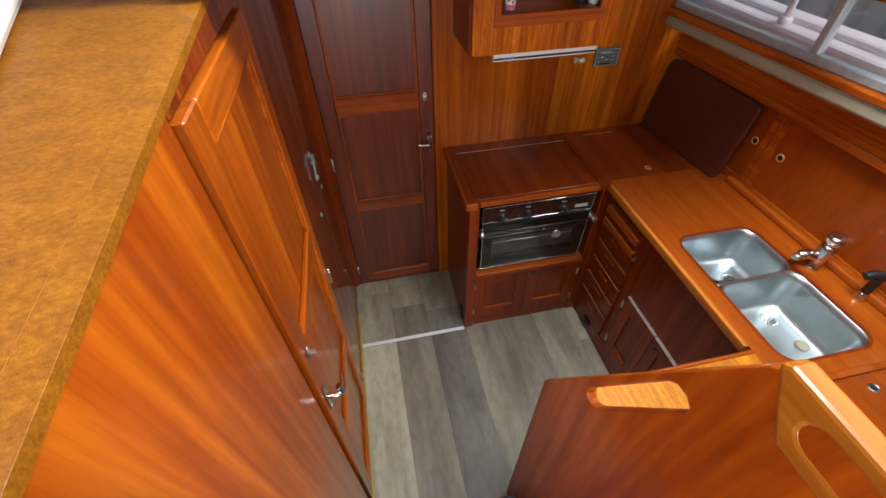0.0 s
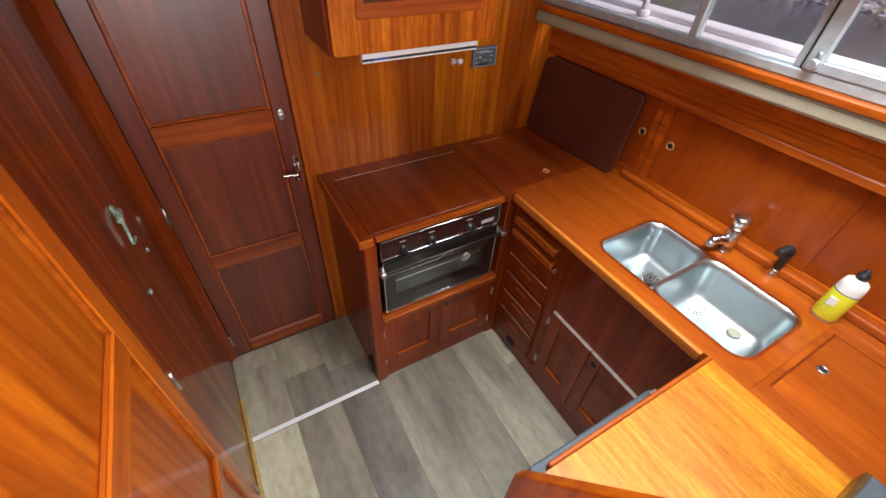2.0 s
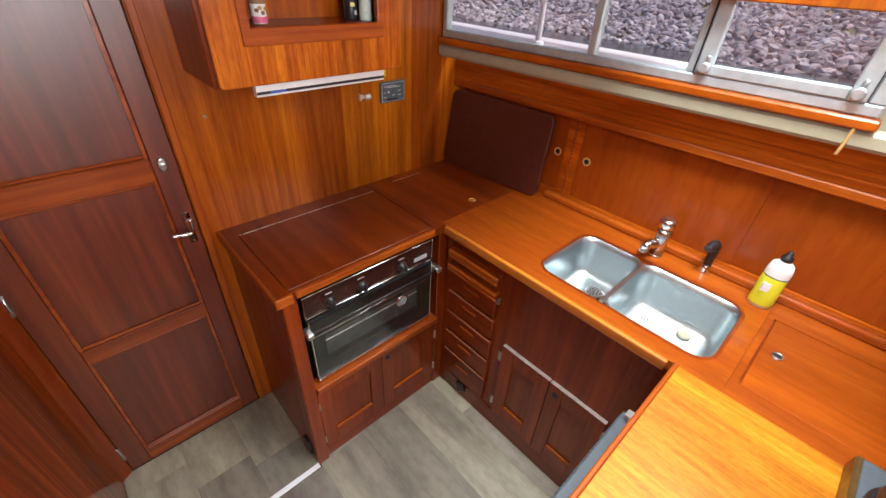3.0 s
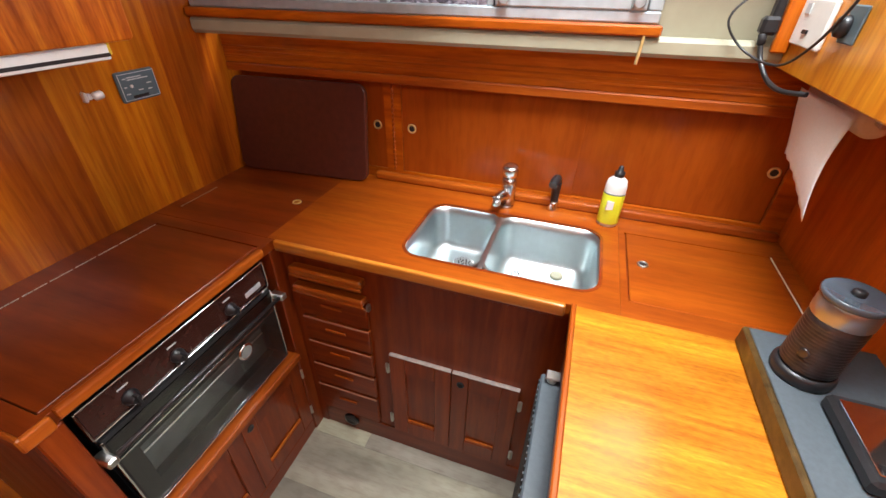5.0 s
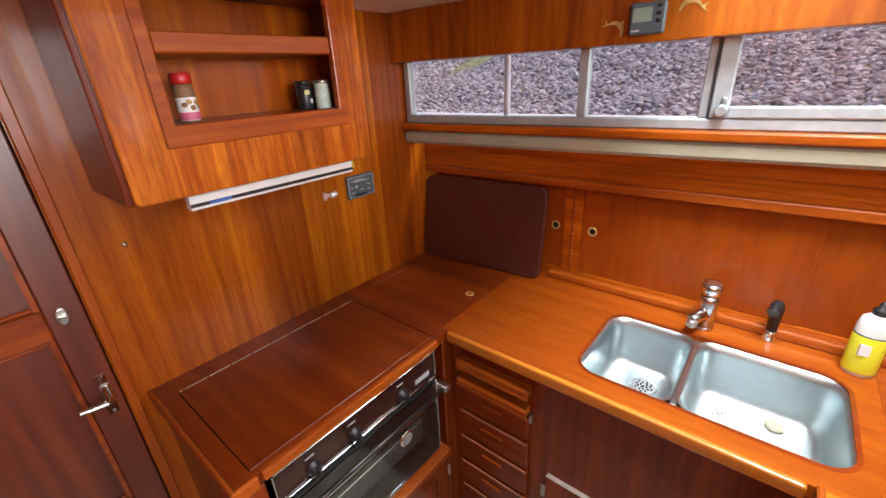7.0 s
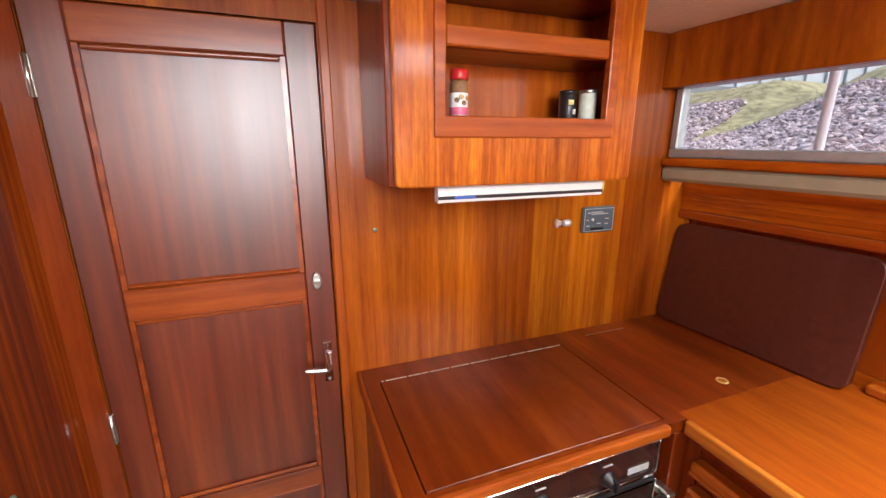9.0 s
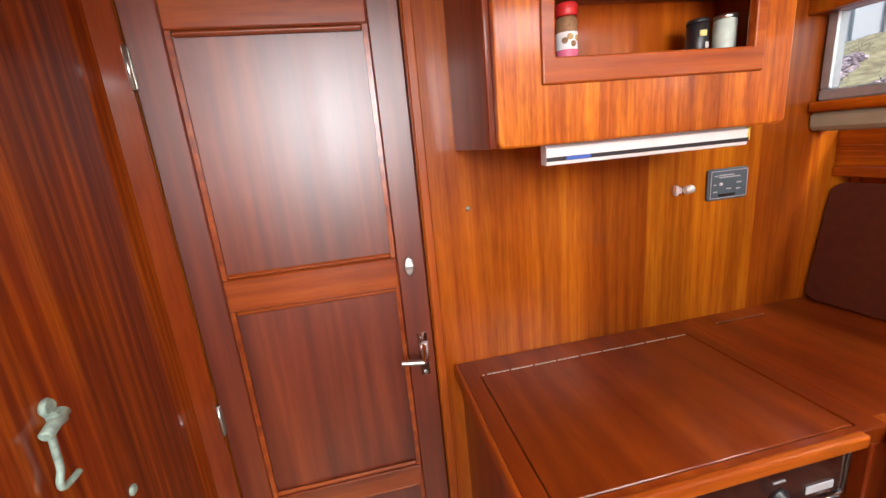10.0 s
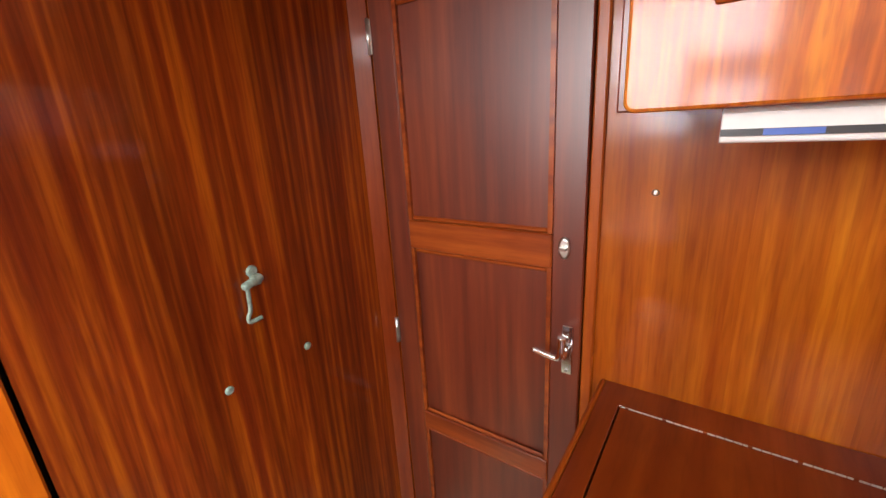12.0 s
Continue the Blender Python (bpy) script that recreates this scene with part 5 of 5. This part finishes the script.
dev = thing("pelmet_display_unit", (1.12, 1.79, 1.67), "blue-grey display unit on the pelmet", "display unit")
part("case", pb((0.770, PX - 0.018, 1.672), (0.846, PX - 0.0005, 1.738), 0.004), M_DEVICE, dev)
part("screen", pb((0.777, PX - 0.0192, 1.698), (0.818, PX - 0.0183, 1.727), 0), M_LCD, dev, "pale green display")
for z in (1.728, 1.713, 1.698):
    part("button", pb((0.827, PX - 0.0205, z - 0.004), (0.838, PX - 0.0183, z + 0.004), 0.001), M_BLACK, dev)
part("print", pb((0.776, PX - 0.0188, 1.678), (0.794, PX - 0.0183, 1.682), 0), M_PRINT, dev)
def leaping_shape(cu, cz, size, mirror, tilt):
    """Outline of a leaping fish-like foil sticker: arched body, back fin and forked tail."""
    back = [(0.50 * math.cos(radians(a)), 0.62 * math.sin(radians(a)) - 0.30) for a in range(20, 165, 12)]
    belly = [(0.44 * math.cos(radians(a)), 0.40 * math.sin(radians(a)) - 0.30) for a in range(158, 24, -12)]
    fin = [(0.10, 0.33), (-0.08, 0.50), (-0.06, 0.33)]
    tail = [(-0.50, -0.16), (-0.74, -0.10), (-0.58, -0.24), (-0.62, -0.46), (-0.44, -0.22)]
    k = 6
    pts = back[:k] + fin + back[k + 2:] + tail + belly
    ca, sa = math.cos(radians(tilt)), math.sin(radians(tilt))
    return [(cu + size * (ca * mirror * u - sa * v), cz + size * (sa * mirror * u + ca * v)) for u, v in pts]


for cu, cz, mirror, tilt in ((0.738, 1.690, 1, -48), (0.890, 1.722, -1, 12)):
    solid("gold_sticker", xform(sheet(leaping_shape(cu, cz, 0.048, mirror, tilt), [], PX - 0.0012, PX - 0.0004, "y"), WM), M_GOLD, "curved gold foil sticker on the pelmet", "sticker", "pelmet stickers")

# ================= outside the window =================
structure("deck_side", box((1.485, -6.0, 1.30), (1.62, 9.0, 1.415), 0.02, None, 2), M_DECK, "pale painted side deck of the boat", "deck")
structure("trim_deck_edge", box((1.56, -6.0, 1.40), (1.66, 9.0, 1.438), 0.016, None, 2), M_DECK, "rounded pale rubbing edge of the side deck", "trim")
solid("stanchion", merge(rod((1.52, 2.40, 1.415), (1.52, 2.40, 2.3), 0.013, 14), rod((1.52, 2.40, 1.4155), (1.52, 2.40, 1.44), 0.026, 14)), M_DECK, "pale painted deck stanchion outside the window", "stanchion")


def bank_height(x, y):
    """The sloping shore: rubble at the foot, grass above, lower towards the far bow."""
    s0 = min(max((x - 9.3) / 6.7, 0), 1)
    s1 = min(max((x - 16.0) / 6.0, 0), 1)
    again = min(max((y - 13.0) / 2.0, 0), 1)
    fall = min(max((y - 10.5) / 6.0, 0), 1) * (1 - again)
    crest = 1.20 + 1.35 * math.exp(-((y - 10.5) / 3.0) ** 2) - 0.5 * fall + 0.9 * again
    return 0.40 + (1.75 - 0.62 * fall) * s0 + crest * s1 + 0.12 * noise.noise((x * 0.7, y * 0.7, 3.1))


def bank():
    bm = bmesh.new()
    xs = [8.0 + 0.5 * i for i in range(30)] + [24, 30, 70]
    ys = [-22 + 0.6 * j for j in range(90)] + [40, 70]
    grid = [[bm.verts.new((x, y, bank_height(x, y))) for y in ys] for x in xs]
    for a, b in zip(grid, grid[1:]):
        for j in range(len(ys) - 1):
            bm.faces.new((a[j], a[j + 1], b[j + 1], b[j])).smooth = True
    return bm


structure("ground", bank(), M_GRASS, "grassy shore bank rising behind the rubble", "ground")
structure("water", sheet(rect(-60, -60, 60, 90), [rect(-0.95, -1.34, 1.5, 2.78)], 0.48, 0.50, "z"), plain("dark_harbour_water", (0.05, 0.05, 0.055), 0.12, 0, 0.1, 3, 0.25), "dark harbour water round the boat", "water")


def rubble():
    """Loose angular stones covering the lower slope."""
    rng = random.Random(7)
    protos = []
    for _ in range(8):
        b = bmesh.new()
        bmesh.ops.create_icosphere(b, subdivisions=1, radius=1)
        for v in b.verts:
            v.co = Vector((v.co.x * rng.uniform(0.8, 1.2), v.co.y * rng.uniform(0.7, 1.2), v.co.z * rng.uniform(0.45, 0.75)))
        b.verts.ensure_lookup_table()
        protos.append(([v.co.copy() for v in b.verts], [[v.index for v in f.verts] for f in b.faces]))
        b.free()
    verts, faces = [], []
    for k in range(33000):
        y, x = rng.uniform(-12.0, 19.0), 9.0 + 10.5 * rng.random()
        limit = 19.4 - 6.2 * min(max((y - 11.2) / 2.2, 0), 1) * (1 - min(max((y - 13.0) / 1.5, 0), 1)) + 0.5 * noise.noise((y * 0.6, 2.0, 0))
        if x > limit:
            continue
        vs, fs = protos[rng.randrange(8)]
        size = rng.uniform(0.06, 0.14)
        m = Matrix.Translation((x, y, bank_height(x, y) + size * 0.2)) @ Euler((rng.uniform(-0.6, 0.6), rng.uniform(-0.6, 0.6), rng.uniform(0, 6.3))).to_matrix().to_4x4() @ Matrix.Scale(size, 4)
        o = len(verts)
        verts += [m @ v for v in vs]
        faces += [[o + i for i in f] for f in fs]
    me = bpy.data.meshes.new("rubble")
    me.from_pydata(verts, [], faces)
    return me


M_RUB, rn, rl, rp = nodes_of("lilac_grey_stones")
geo = rn.new("ShaderNodeNewGeometry")
tone = ramp(rn, rl, geo.outputs["Random Per Island"], [(0.0, (0.25, 0.195, 0.20)), (0.5, (0.44, 0.355, 0.365)), (1.0, (0.68, 0.58, 0.60))])
rl.new(tone.outputs[0], rp.inputs["Base Color"])
rp.inputs["Roughness"].default_value = 0.9
rub = new("rubble_stones", rubble())
rub.data.materials.append(M_RUB)
tagged(rub, "lilac-grey rubble stones covering the shore bank", "stones", "", "stuff")


def tufts():
    """Dry grass blades on the upper bank."""
    rng = random.Random(11)
    verts, faces = [], []
    for k in range(9000):
        y, x = rng.uniform(-12, 20), rng.uniform(13.0, 23.0)
        limit = 18.8 - 6.0 * min(max((y - 11.2) / 2.2, 0), 1) * (1 - min(max((y - 13.0) / 1.5, 0), 1))
        if x < limit:
            continue
        z, a, h = bank_height(x, y), rng.uniform(0, 6.3), rng.uniform(0.05, 0.13)
        d = Vector((math.cos(a), math.sin(a), 0))
        lean = Vector((rng.uniform(-0.1, 0.1), rng.uniform(-0.1, 0.1), h))
        o = len(verts)
        verts += [Vector((x, y, z - 0.02)) - d * 0.012, Vector((x, y, z - 0.02)) + d * 0.012, Vector((x, y, z)) + lean]
        faces.append((o, o + 1, o + 2))
    me = bpy.data.meshes.new("tufts")
    me.from_pydata(verts, [], faces)
    me.materials.append(M_GRASS)
    return me


tagged(new("bank_grass", tufts()), "dry yellow-green grass on the bank", "grass", "", "stuff")
hall = thing("far_hall", (30, 40, 0), "white far hall with tall windows beyond the bank", "building")
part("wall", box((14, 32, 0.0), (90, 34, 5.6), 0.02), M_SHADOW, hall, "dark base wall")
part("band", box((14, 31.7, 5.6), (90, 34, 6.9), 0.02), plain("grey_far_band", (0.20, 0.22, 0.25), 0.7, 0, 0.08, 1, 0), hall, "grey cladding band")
part("upper_wall", box((14, 32.2, 6.9), (90, 34, 14.0), 0.02), M_HAZE, hall, "white cladding with haze in its colour")
for k in range(14):
    part("post", box((18 + 3.6 * k, 31.95, 6.9), (18.06 + 3.6 * k, 32.19, 14.0), 0.01), M_ALU, hall)

# ================= floor planks =================
rng = random.Random(5)
plank_meshes = {}
x = -0.4645
while x < 0.83:
    w = 0.2
    y = 0.74 - rng.uniform(0.0, 1.1)
    while y < 2.60:
        y1 = y + 1.22
        for a, b in ((max(y, 0.74), min(y1, 2.1315)), (max(y, 2.1535), min(y1, 2.60))) if x < 0.1 else ((max(y, 0.74), min(y1, 2.60)),):
            if b - a > 0.02:
                bm = box((x, a, -0.006), (x + w - 0.0006, b - 0.0006, 0.0), 0.0003)
                part("plank", bm, M_FLOOR, floor)
        y = y1
    x += w
